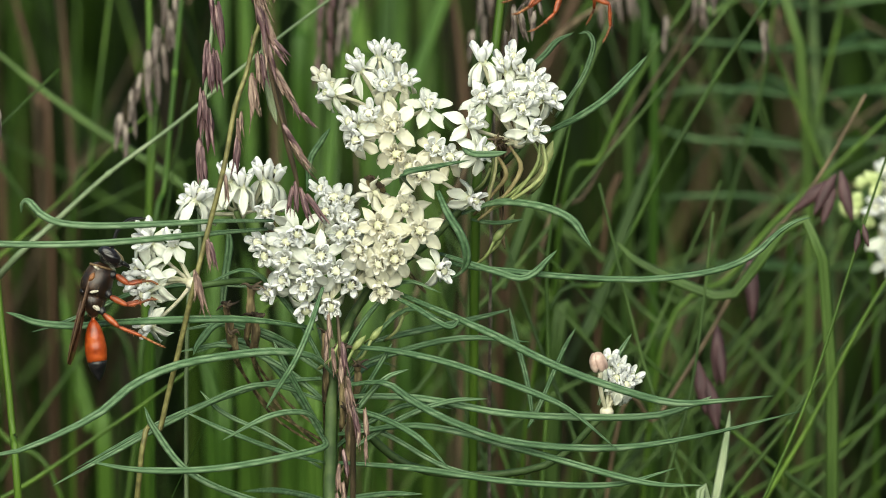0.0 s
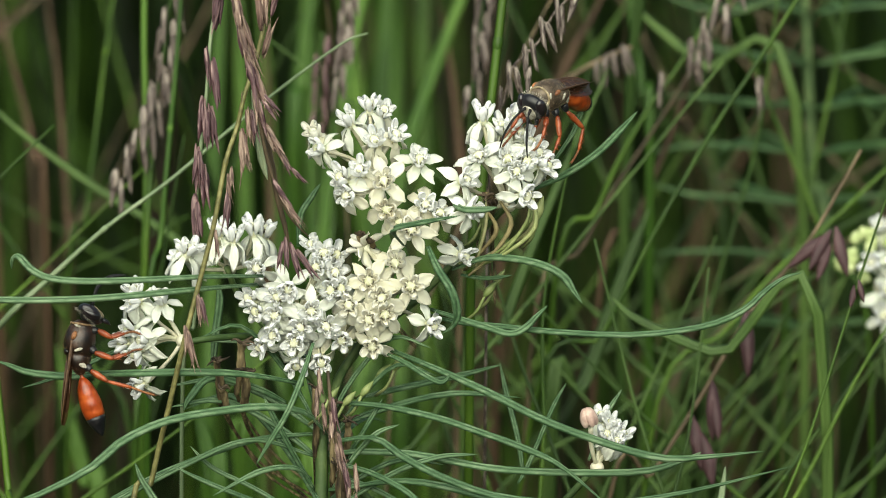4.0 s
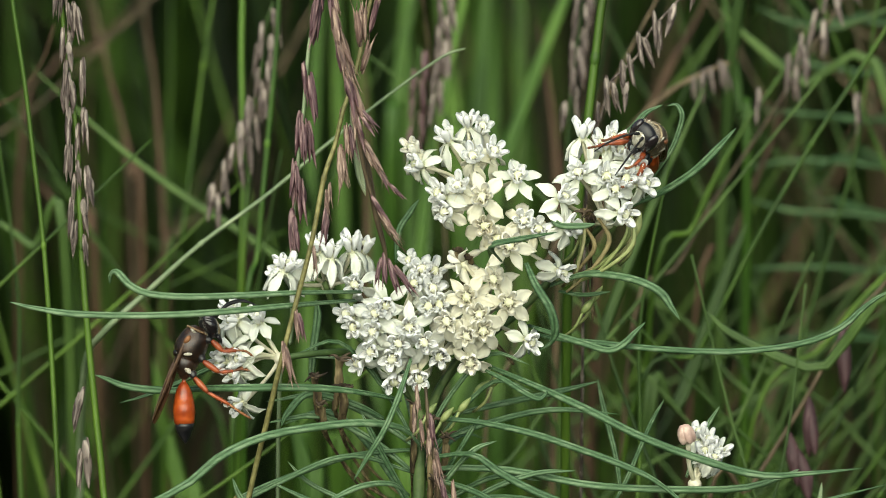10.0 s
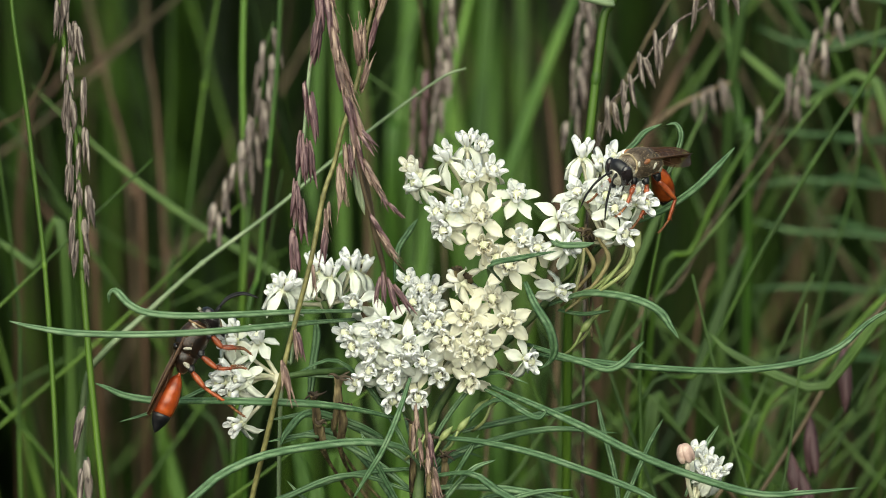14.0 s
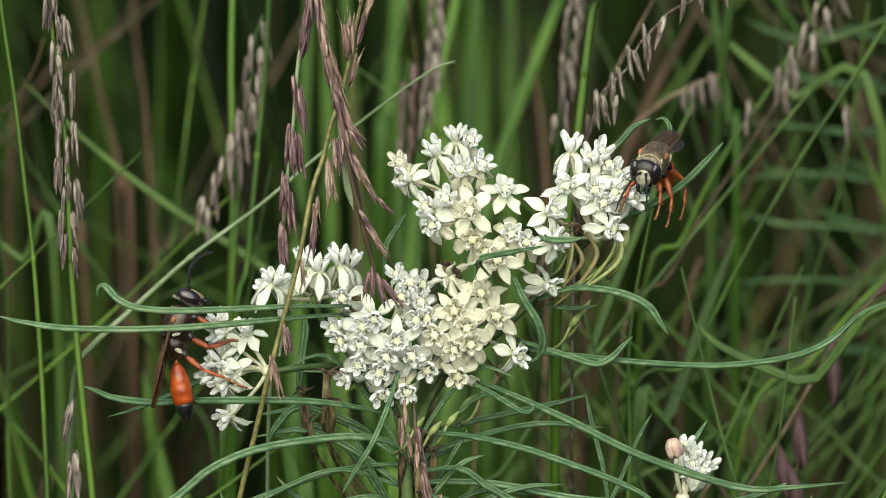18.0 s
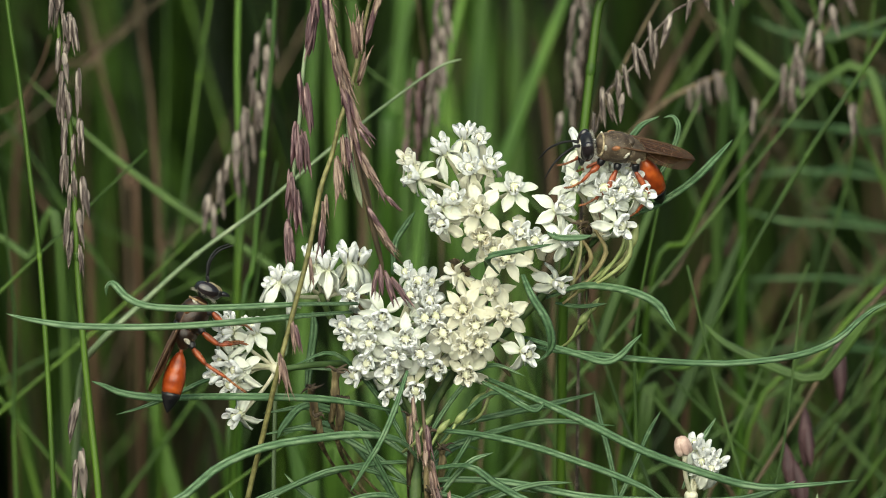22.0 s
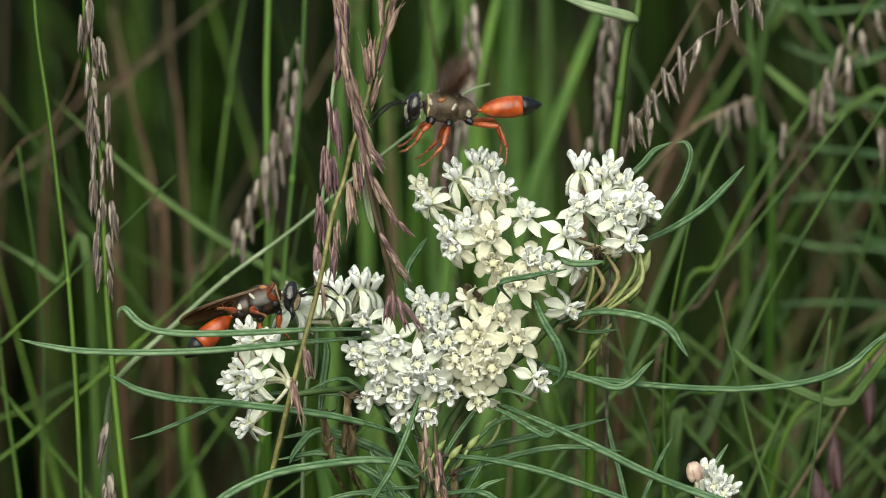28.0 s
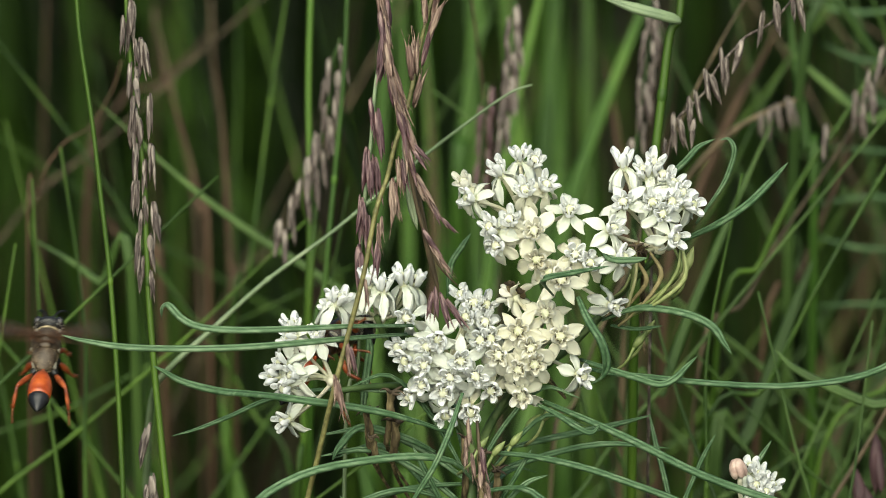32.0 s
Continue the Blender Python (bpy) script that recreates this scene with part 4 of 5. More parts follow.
leafy = stalk("green grass stem with a pale drying leaf near its top", [(1100, -140, 30), (1092, -30, 30), (1076, 0, 30), (1062, 110, 30), (1048, 230, 30), (1030, 400, 30), (1010, 700, 34)], [0.7, 0.8, 0.85, 0.9], grass_green, (0.0, 0.03))
stalk("thin wiry grass stalk with small grey hanging seeds", [(1330, -110, 34), (1262, -25, 34), (1212, 5, 34), (1188, 30, 34), (1160, 60, 34), (1140, 100, 34), (1112, 130, 34), (1088, 155, 34), (1072, 215, 34), (1060, 260, 36), (1040, 600, 40)], [0.2, 0.25, 0.25, 0.3], spikelet_grey, (0.0, 0.03),
      [(1204, 10, -16, 1.0), (1166, 25, 4, 1.1), (1174, 40, 2, 1.0), (1138, 62, 6, 1.0), (1146, 70, 20, 0.9), (1120, 100, 10, 1.0), (1110, 112, 2, 0.9), (1080, 140, 4, 1.1), (1092, 150, 12, 0.9), (1068, 185, -4, 0.8), (1118, 150, -6, 0.8),
       (1240, -40, -6, 1.0), (1262, -60, 6, 1.0), (1290, -90, 4, 1.1), (1300, -70, 12, 1.0)], "grey", 0.95)
stalk("soft purple-grey seed head far behind the flowers", [(802, -60, 120), (798, 30, 120), (790, 120, 120), (776, 220, 120), (770, 420, 124), (765, 700, 130)], [0.3, 0.4, 0.5], grass_muted, (0.0, 0.03),
      row(800, -50, 790, 90, 8, 41, 9, 10, 1.1) + row(790, 90, 780, 170, 4, 42, 8, 10, 1.1), "grey", 0.95)
stalk("soft purple-grey seed head far behind the flowers", [(752, 90, 130), (746, 170, 130), (742, 240, 130), (740, 420, 134), (738, 700, 140)], [0.3, 0.4, 0.5], grass_muted, (0.0, 0.03),
      row(752, 100, 742, 250, 7, 43, 10, 10, 1.1), "purple", 0.95)
stalk("soft purple-grey seed head far behind the flowers", [(1044, -90, 110), (1040, 0, 110), (1030, 90, 110), (1018, 190, 110), (1005, 420, 114), (1000, 700, 120)], [0.3, 0.4, 0.5], grass_muted, (0.0, 0.03),
      row(1042, -60, 1030, 90, 9, 44, 10, 10, 1.1) + row(1030, 100, 1016, 190, 4, 45, 9, 10, 1.0), "grey", 0.95)
stalk("blurred brown grass head bending over", [(1300, 118, 130), (1286, 122, 130), (1240, 142, 130), (1190, 172, 130), (1120, 240, 132), (1040, 380, 136), (990, 700, 140)], [0.4, 0.5, 0.6], straw_brown, (0.0, 0.03),
      [(1284, 112, 6, 1.2), (1290, 118, 14, 1.1), (1266, 124, 4, 1.0), (1250, 134, 4, 1.1), (1236, 140, 2, 1.0), (1256, 128, -6, 1.0)], "grey", 0.75)
stalk("long green grass stem leaning far over", [(1680, -110, 80), (1565, 77, 80), (1500, 178, 80), (1444, 263, 80), (1343, 438, 80), (1250, 620, 82), (1100, 900, 90)], [0.4, 0.45, 0.5], grass_green, (-0.02, 0.03))
stalk("grey green grass head, out of focus", [(1560, -140, 110), (1490, -30, 110), (1420, 90, 110), (1370, 170, 110), (1320, 240, 110), (1240, 400, 112), (1150, 700, 120)], [0.3, 0.5, 0.6], grass_green, (0.0, 0.03),
      row(1500, -40, 1400, 120, 9, 17, 16, 14, 1.2) + [(1352, 160, -4, 1.3), (1524, 170, 4, 1.3)], "grey", 0.85)
stalk("brownish grass stalk with hanging purple seeds", [(1705, 300, 70), (1632, 430, 70), (1580, 502, 70), (1506, 590, 70), (1424, 730, 70), (1336, 872, 70), (1240, 1040, 74)], [0.3, 0.4, 0.45, 0.5], straw_brown, (-0.03, 0.03),
      [(1500, 585, 2, 1.5), (1503, 610, 0, 1.3), (1440, 708, 0, 1.5), (1444, 730, 4, 1.2), (1404, 770, 10, 1.4), (1420, 800, 12, 1.4), (1652, 442, -30, 1.2), (1640, 452, -48, 1.2), (1660, 436, 12, 1.3), (1648, 458, -16, 1.1)], "pod", 1.25)
stalk("thin green grass stem leaning in the meadow", [(1780, 300, 30), (1735, 430, 30), (1688, 571, 30), (1604, 830, 30), (1526, 1012, 30), (1440, 1250, 34)], [0.2, 0.3, 0.35], grass_green, (-0.02, 0.02),
      [(1692, 540, -10, 0.8), (1700, 530, 12, 0.8)], "pod", 0.9)
stalk("brown leaning grass stem", [(262, -60, 290), (268, 60, 290), (286, 200, 290), (298, 420, 290), (310, 700, 295)], [0.35, 0.4, 0.45], straw_brown, (0.0, 0.05))
stalk("brown leaning grass stem", [(160, -40, 280), (200, 130, 280), (232, 280, 280), (246, 480, 282), (250, 700, 290)], [0.35, 0.4, 0.45], straw_brown, (0.0, 0.05))


# broad green blades behind the flowers
def wide_blade(label, course, width, mat):
    d = course[-1][2]
    low = spot(*course[-1])
    base = on_ground(low, (0, 0.08))
    bt = thing("grass_plant", base, label, "grass", "grass blades")
    bm = bmesh.new()
    blade(bm, [base, low.lerp(base, 0.5)] + [spot(*c) for c in course[::-1]], width * MM, 26, fold=0.25, thick=0.05)
    part("blade", bm, mat, bt)
    bm = bmesh.new()
    tube(bm, [base, base.lerp(low, 0.12), base.lerp(low, 0.25)], [width * 0.35 * MM, width * 0.3 * MM, width * 0.2 * MM], 7, 6)
    part("sheath", bm, mat, bt)


wide_blade("pale green grass blade among the stems", [(1463, 860, 25), (1458, 900, 25), (1446, 970, 25), (1432, 1040, 25), (1400, 1200, 28)], 1.7, grass_pale)
for u, lean, w, d in ((700, 30, 4, 260), (735, -10, 4, 290), (850, 20, 4, 300), (900, 110, 3.2, 220), (930, 0, 4, 310), (770, 60, 2.6, 190), (560, 14, 3.2, 270), (612, -10, 3.0, 300), (660, -20, 3, 250), (820, -30, 4, 350), (880, -10, 4.5, 400)):
    wide_blade("long green grass blade out of focus", [(u + lean * 2, -260, d), (u + lean, 0, d), (u, 300, d), (u - lean * 0.5, 600, d), (u - lean, 1000, d + 5)], w, grass_bright if 550 < u < 905 else grass_green)
for c, w, d in (([(1700, -20), (1480, 60), (1300, 130)], 2.2, 140), ([(1600, 330), (1420, 150), (1330, 70), (1280, 20)], 2.2, 150), ([(1262, 560), (1310, 600), (1450, 660), (1640, 700)], 2.4, 60), ([(1150, 860), (1210, 720), (1290, 500), (1330, 400)], 3.0, 120), ([(1000, 800), (1060, 640), (1110, 500), (1180, 330), (1260, 150)], 2.0, 100), ([(60, 120), (200, 250), (330, 350), (470, 440), (560, 520), (640, 700)], 1.8, 130), ([(-60, 360), (60, 440), (130, 560)], 2.0, 120)):
    wide_blade("narrow green blade crossing the meadow", [(u, v, d) for u, v in (c if c[0][1] < c[-1][1] else c[::-1])], w, grass_muted)
for c, w, d in (([(275, -20), (225, 40), (165, 95), (100, 130), (40, 420)], 1.3, 260), ([(168, 40), (205, 150), (243, 310), (262, 520)], 1.2, 220), ([(262, 20), (282, 150), (298, 400), (306, 640)], 1.3, 220),
                ([(70, 320), (105, 365), (142, 430), (180, 560)], 1.6, 230), ([(1275, -30), (1235, 50), (1192, 130), (1120, 300), (1060, 620)], 1.7, 200),
                ([(640, 20), (655, 200), (660, 420), (655, 700)], 1.6, 230), ([(960, 40), (985, 200), (1002, 420), (1010, 700)], 1.5, 240), ([(1420, 90), (1380, 240), (1310, 420), (1230, 700)], 1.2, 170)):
    wide_blade("dry rusty brown grass blade among the green", [(u, v, d) for u, v in c], w, dry_rust)
for c, w, d in (([(1286, -60), (1296, 40), (1318, 200), (1330, 420)], 1.9, 150), ([(760, -60), (728, 60), (712, 190), (700, 420)], 3.2, 240), ([(640, 720), (668, 800), (700, 882), (730, 1000)], 3.4, 110),
                ([(520, 740), (540, 800), (556, 882), (570, 1020)], 3.6, 130), ([(590, 770), (600, 850), (606, 950)], 3.0, 150), ([(280, 640), (300, 760), (330, 882), (360, 1050)], 3.4, 180)):
    wide_blade("soft green grass blade out of focus", [(u, v, d) for u, v in c], w, grass_bright)
for c, d in (([(105, 50), (85, 110), (45, 170), (0, 200), (-40, 280), (-60, 500)], 120),):
    stalk("thin dry pinkish grass stem bent in an arc", [(u, v, d) for u, v in c], [0.16, 0.24, 0.3], dry_rust)
bm = bmesh.new()
blade(bm, [spot(1094, -22, 29), spot(1080, -28, 28), spot(1050, -36, 27), spot(1005, -48, 27), spot(950, -66, 27)], 2.6 * MM, 14)
part("leaf", bm, grass_pale, leafy, "pale drying leaf")

for u, v, lean, k in ((650, 198, 40, 0.75), (648, 206, 32, 0.7), (676, 296, 30, 0.9), (700, 330, 44, 0.6), (690, 452, 2, 0.9), (697, 462, 18, 1.05), (706, 472, 36, 1.0), (684, 460, -8, 0.8)):
    way = DOWN * math.cos(radians(lean)) + RIGHT * math.sin(radians(lean)) - AHEAD * 0.2
    hung("spikelet", SPIKES["purple"][1], front_a, turned(spot(u, v, -17), way, lean, k), "open purplish spikelet")

# thin stems that lean and cross at random behind
r4 = random.Random(77)
for i in range(104):
    thin_out = i % 3 == 0 and i < 84
    right = i < 32 or 52 <= i < 66 or i >= 84
    low = i >= 52
    u = r4.uniform(1000, 1780) if right else r4.uniform(-180, 640)
    v = r4.uniform(860, 1150) if i >= 84 else r4.uniform(640, 1050) if low else r4.uniform(80, 700)
    a = radians(r4.choice((32, 38, 45, -35, -50, 20, 12, -15, 55) if right else (10, -12, 28, -34, 48, -55, 5, 62)) + r4.uniform(-8, 8))
    d = r4.uniform(50, 170) if low else r4.uniform(80, 260) if right else r4.uniform(150, 340)
    bow = r4.uniform(-90, 90)
    du, dv = math.sin(a), -math.cos(a)
    course = [(u + du * 560, v + dv * 560, d), (u + du * 250 + bow * 0.3, v + dv * 250, d), (u, v, d), (u - du * 280 - bow * 0.2, v - dv * 280, d), (u - du * 480 - bow * 0.6, v + 560, d + 3)]
    if thin_out and not right:
        continue
    stalk(*(("thin green grass stem leaning in the meadow", course, [0.2, 0.4, 0.5, 0.6], grass_muted if right and i % 3 else grass_green) if i % 4 or i >= 52 else ("thin dry grass stem leaning in the meadow", course, [0.2, 0.35, 0.4, 0.5], straw_brown)))

# a second milkweed, out of focus at the side
far_root = on_ground(spot(1640, 2500, 200), (0, 0.0))
far_root.y = spot(1640, 400, 200).y
second = thing("milkweed", far_root, "second milkweed with whorls of thin blue-green leaves, out of focus", "plant")
bm = bmesh.new()
tube(bm, [far_root, spot(1640, 800, 200), spot(1620, 400, 200), spot(1610, 100, 200), spot(1600, -60, 200)], [1.6 * MM, 1.2 * MM, 0.9 * MM], 6, 24)
part("stem", bm, stem_green, second)
r3 = random.Random(5)
for k, v in enumerate((-20, 60, 150, 230, 310, 400, 500, 620)):
    for i in range(6):
        a = i * math.tau / 6 + r3.uniform(-0.3, 0.3)
        s = r3.uniform(230, 330)
        x, y = math.cos(a), math.sin(a)
        bm = bmesh.new()
        blade(bm, [spot(1618 + x * s * t, v - s * 0.22 * t + s * 0.12 * t * t * r3.uniform(0.5, 2), 200 + y * s * t * 0.1) for t in (0.0, 0.35, 0.7, 1.0)], 1.3 * MM, 10)
        part("leaf", bm, leaf_far, second)
side_root = on_ground(spot(1775, 2500, 110), (0, 0.0))
side_root.y = spot(1735, 600, 110).y
third = thing("milkweed", side_root, "milkweed shoot with a half-open head of greenish white flowers", "plant")
bm = bmesh.new()
tube(bm, [side_root, spot(1775, 1200, 110), spot(1760, 800, 110), spot(1740, 580, 110)], [0.9 * MM, 0.6 * MM], 6, 16)
part("stem", bm, stem_green, third)
head = umbel(third, (1738, 545, 110), 80, [(1744, 594, 0, 2, -0.2, 0.2), (1752, 548, 0, 2, 0.1, 0.4), (1722, 500, 0, 1, -0.6, 0.1), (1738, 432, 0, 1, -0.2, 0.7)], "half-open head of greenish white flowers")
for i in range(14):
    a = r3.uniform(0, math.tau)
    q = r3.uniform(20, 75)
    hung("bud", BUD_GREEN, head, turned(spot(1722 + math.cos(a) * q * 0.6, 490 + math.sin(a) * q, 108), RIGHT * math.cos(a) - DOWN * math.sin(a), 0, 0.75))


# ---- the wasps ----
BIT = 1.07 * MM


def mirrored(points, s):
    return [(x * BIT, y * BIT * s, z * BIT) for x, y, z in points]


def wing_mesh(length, width, s, hinge):
    """A brown film wing that trails backwards from its hinge, with raised veins and a dark leading edge."""
    bm = bmesh.new()
    h = Vector(hinge)
    n, m = 14, 6

    def at(t, w):
        tip = math.sqrt(max(0.0, 1 - max(0.0, (t - 0.68) / 0.32) ** 2.3))
        span = width * (0.2 + 0.8 * math.sin(min(t / 0.66, 1) * math.pi / 2) ** 1.2) * max(0.06, tip)
        lead = 0.05 * length * math.sin(t * 2.0) - width * 0.32 * (1 - max(0.06, tip))
        fold = 0.16 * math.sin(w * 11 + t * 2) * math.sin(t * math.pi) - 0.5 * w * w * t
        return h + Vector((-length * t, s * (lead - span * w), fold)) * BIT

    grid = [[bm.verts.new(at(i / n, j / m)) for j in range(m + 1)] for i in range(n + 1)]
    for i in range(n):
        for j in range(m):
            bm.faces.new((grid[i][j], grid[i + 1][j], grid[i + 1][j + 1], grid[i][j + 1])).material_index = 0
    tube(bm, [at(i / 11 * 0.98, 0) for i in range(12)], [0.26 * BIT, 0.2 * BIT, 0.1 * BIT, 0.05 * BIT], 5, slot=1)
    for w0, w1, a, b in ((0.12, 0.22, 0, 0.8), (0.3, 0.55, 0.02, 0.86), (0.5, 0.85, 0.05, 0.66), (0.75, 0.97, 0.04, 0.4)):
        tube(bm, [at(a + (b - a) * k / 7, w0 + (w1 - w0) * k / 7) for k in range(8)], [0.11 * BIT, 0.05 * BIT], 4, slot=1)
    for t, w0, w1 in ((0.38, 0.3, 0.75), (0.5, 0.16, 0.42), (0.6, 0.18, 0.46), (0.7, 0.0, 0.5), (0.56, 0.42, 0.72)):
        tube(bm, [at(t, w0), at(t + 0.025, (w0 + w1) / 2), at(t + 0.01, w1)], [0.07 * BIT, 0.05 * BIT], 4, slot=1)
    return bm


def rounds(bm, rings, n=18, slot=0):
    """A body of oval rings along x: x, z of the middle, half its width, half its height above and below the middle."""
    loft(bm, [[Vector((x, ry * math.cos(a * math.tau / n), z + (up if math.sin(a * math.tau / n) > 0 else low) * math.sin(a * math.tau / n))) * BIT for a in range(n)]
              for x, z, ry, up, low in rings], slot)


def fur(bm, rings, count, length, seed, slot=1, above=-1.0):
    """Short hairs that lean backwards all over a body of oval rings."""
    r = random.Random(seed)
    for _ in range(count):
        f = r.uniform(0, len(rings) - 1.001)
        k = int(f)
        x, z, ry, up, low = (p + (q - p) * (f - k) for p, q in zip(rings[k], rings[k + 1]))
        a = r.uniform(0, math.tau)
        if math.sin(a) < above:
            continue
        e = Vector((0, math.cos(a), math.sin(a)))
        p = Vector((x, ry * e.y, z + (up if e.z > 0 else low) * e.z))
        tip = p + (e + Vector((-0.7, r.uniform(-0.4, 0.4), r.uniform(-0.4, 0.4)))).normalized() * length * r.uniform(0.6, 1.3)
        tube(bm, [p * BIT, tip * BIT], [0.02 * BIT, 0.007 * BIT], 3, slot=slot)


def wasp(label, legs, coat, down, limb, feelers, roof):
    """A great digger wasp, head along +x and back along +z, about 22 mm long."""
    w = thing("wasp", (0, 0, 0), label, "wasp", "wasps")
    bm = bmesh.new()
    rounds(bm, [(4.7, 0.2, 0.5, 0.5, 0.5), (5.2, 0.2, 0.9, 0.9, 0.8), (5.4, 0.15, 2.05, 1.75, 1.9), (5.9, 0.1, 2.5, 2.1, 2.4), (6.5, 0.0, 2.5, 2.05, 2.55), (7.0, -0.1, 2.15, 1.75, 2.4), (7.35, -0.2, 1.4, 1.2, 1.9), (7.5, -0.3, 0.6, 0.6, 1.2)])
    fur(bm, [(5.3, 0.15, 1.9, 1.7, 1.8), (5.6, 0.15, 2.3, 1.95, 2.1)], 260, 0.6, 5)
    head = part("head", bm, [chitin_black, silver_hair], w, "glossy black head", (4.8 * BIT, 0, 0.1 * BIT))
    bm = bmesh.new()
    face = [(6.9, -0.3, 1.4, 1.5, 2.0), (7.35, -0.35, 1.3, 1.4, 1.9), (7.68, -0.5, 0.9, 1.0, 1.4), (7.82, -0.6, 0.35, 0.5, 0.9)]
    rounds(bm, face)
    fur(bm, face, 260, 0.3, 6, 0)
    part("face", bm, silver_hair if down is golden_hair else golden_hair, head, "pale hairy face")
    for s in (-1, 1):
        bm = bmesh.new()
        ball(bm, Vector((6.45, 1.8 * s, 0.1)) * BIT, (1.15 * BIT, 0.85 * BIT, 1.95 * BIT), Matrix.Rotation(radians(-8), 4, "Y") @ Matrix.Rotation(radians(-16 * s), 4, "Z"), u=16, v=12)
        part("eye", bm, eye_dark, head, "large dark shiny eye")
        bm = bmesh.new()
        tube(bm, mirrored(feelers[:2], s), [0.3 * BIT, 0.24 * BIT], 7)
        tube(bm, mirrored(feelers[1:], s), [0.15 * BIT, 0.21 * BIT, 0.2 * BIT, 0.17 * BIT, 0.09 * BIT], 6, 18)
        part("antenna", bm, feeler_black, head, "long curved black feeler")
        bm = bmesh.new()
        tube(bm, mirrored([(7.0, 0.9, -2.2), (7.3, 0.8, -3.1), (7.35, 0.1, -3.7)], s), [0.42 * BIT, 0.32 * BIT, 0.08 * BIT], 6, 6)
        part("mandible", bm, chitin_black, head)
    front = [(4.6, 0.1, 1.0, 0.9, 1.2), (4.1, 0.2, 1.8, 1.5, 1.8), (3.4, 0.2, 2.2, 2.0, 2.4), (2.4, 0.25, 2.45, 2.35, 2.75), (1.2, 0.25, 2.5, 2.5, 2.8), (0.1, 0.2, 2.4, 2.45, 2.7), (-0.7, 0.1, 2.2, 2.15, 2.5), (-1.0, 0.0, 1.9, 1.8, 2.3)]
    rear = [(-0.8, 0.0, 1.9, 1.75, 2.1), (-1.4, 0.0, 2.1, 1.95, 2.2), (-2.4, -0.1, 2.05, 1.75, 2.0), (-3.4, -0.35, 1.6, 1.2, 1.5), (-4.1, -0.6, 0.95, 0.65, 0.8), (-4.4, -0.65, 0.4, 0.3, 0.35)]
    bm = bmesh.new()
    rounds(bm, front)
    for v in bm.verts:
        v.co += v.co.normalized() * 0.14 * BIT * noise.noise(v.co * 1300)
    fur(bm, front, 1100, 0.22, 8, 1, -0.9 if down is golden_hair else -0.2)
    thorax = part("thorax", bm, [coat, down], w, "dark thorax with short golden hair")
    bm = bmesh.new()
    rounds(bm, rear)
    fur(bm, rear, 600 if down is golden_hair else 300, 0.26, 9)
    part("propodeum", bm, [coat, down], thorax)
    bm = bmesh.new()
    ball(bm, Vector((-0.75, 0, 1.95)) * BIT, (0.75 * BIT, 1.3 * BIT, 0.55 * BIT), u=12, v=8)
    part("scutellum", bm, coat, thorax)
    bm = bmesh.new()
    tube(bm, [Vector((4.0, 1.95 * math.cos(k * math.tau / 18), 0.15 + 1.8 * math.sin(k * math.tau / 18))) * BIT for k in range(19)], [0.2 * BIT], 6)
    part("collar", bm, golden_hair if down is golden_hair else umber_hair, thorax, "narrow golden hairy collar" if down is golden_hair else "narrow brown hairy collar")
    for s in (-1, 1):
        bm = bmesh.new()
        ball(bm, Vector((2.0, 2.2 * s, 1.35)) * BIT, (0.8 * BIT, 0.4 * BIT, 0.45 * BIT), Matrix.Rotation(0.3, 4, "Y"), u=8, v=6)
        part("wing_base", bm, tarsus_tan, thorax)
        for at, size, tilt in (((3.6, 1.9 * s, 0.9), (0.26, 0.2, 0.7), 0.3), ((-0.2, 2.3 * s, 0.3), (0.3, 0.22, 0.75), -0.5), ((-2.6, 1.75 * s, -0.7), (0.45, 0.3, 0.9), 0.4)):
            bm = bmesh.new()
            ball(bm, Vector(at) * BIT, Vector(size) * BIT, Matrix.Rotation(tilt, 4, "Y"), u=8, v=6)
            for v in bm.verts:
                v.co += v.co.normalized() * 0.12 * BIT * noise.noise(v.co * 4000)
            part("hair_patch", bm, silver_hair, thorax, "patch of pale silky hair")
    pivot = (-3.6 * BIT, 0, -0.5 * BIT)
    bm = bmesh.new()
    tube(bm, mirrored([(-3.9, 0, -0.6), (-4.6, 0, -0.6), (-5.4, 0, -0.55)], 1), [0.34 * BIT, 0.3 * BIT, 0.45 * BIT], 8, 6)
    seg = [(-4.9, 0.45), (-5.4, 0.85), (-6.1, 1.25), (-7.0, 1.58), (-8.0, 1.82), (-8.05, 1.805), (-9.0, 1.95), (-10.0, 1.99), (-10.05, 1.97), (-11.0, 1.9), (-11.8, 1.76)]
    rounds(bm, [(x, -0.55, r, r * 0.96, r * 0.9) for x, r in seg])
    abdomen = part("abdomen", bm, [chitin_orange], w, "glossy orange abdomen on a thin waist", pivot)
    bm = bmesh.new()
    rounds(bm, [(x, -0.58, r, r * 0.96, r * 0.88) for x, r in ((-11.7, 1.8), (-12.3, 1.68), (-12.9, 1.5), (-12.95, 1.46), (-13.6, 1.15), (-14.2, 0.8), (-14.7, 0.45), (-15.1, 0.1))])
    part("abdomen_tip", bm, chitin_black, abdomen, "black pointed tip")
    wings, hips = [], []
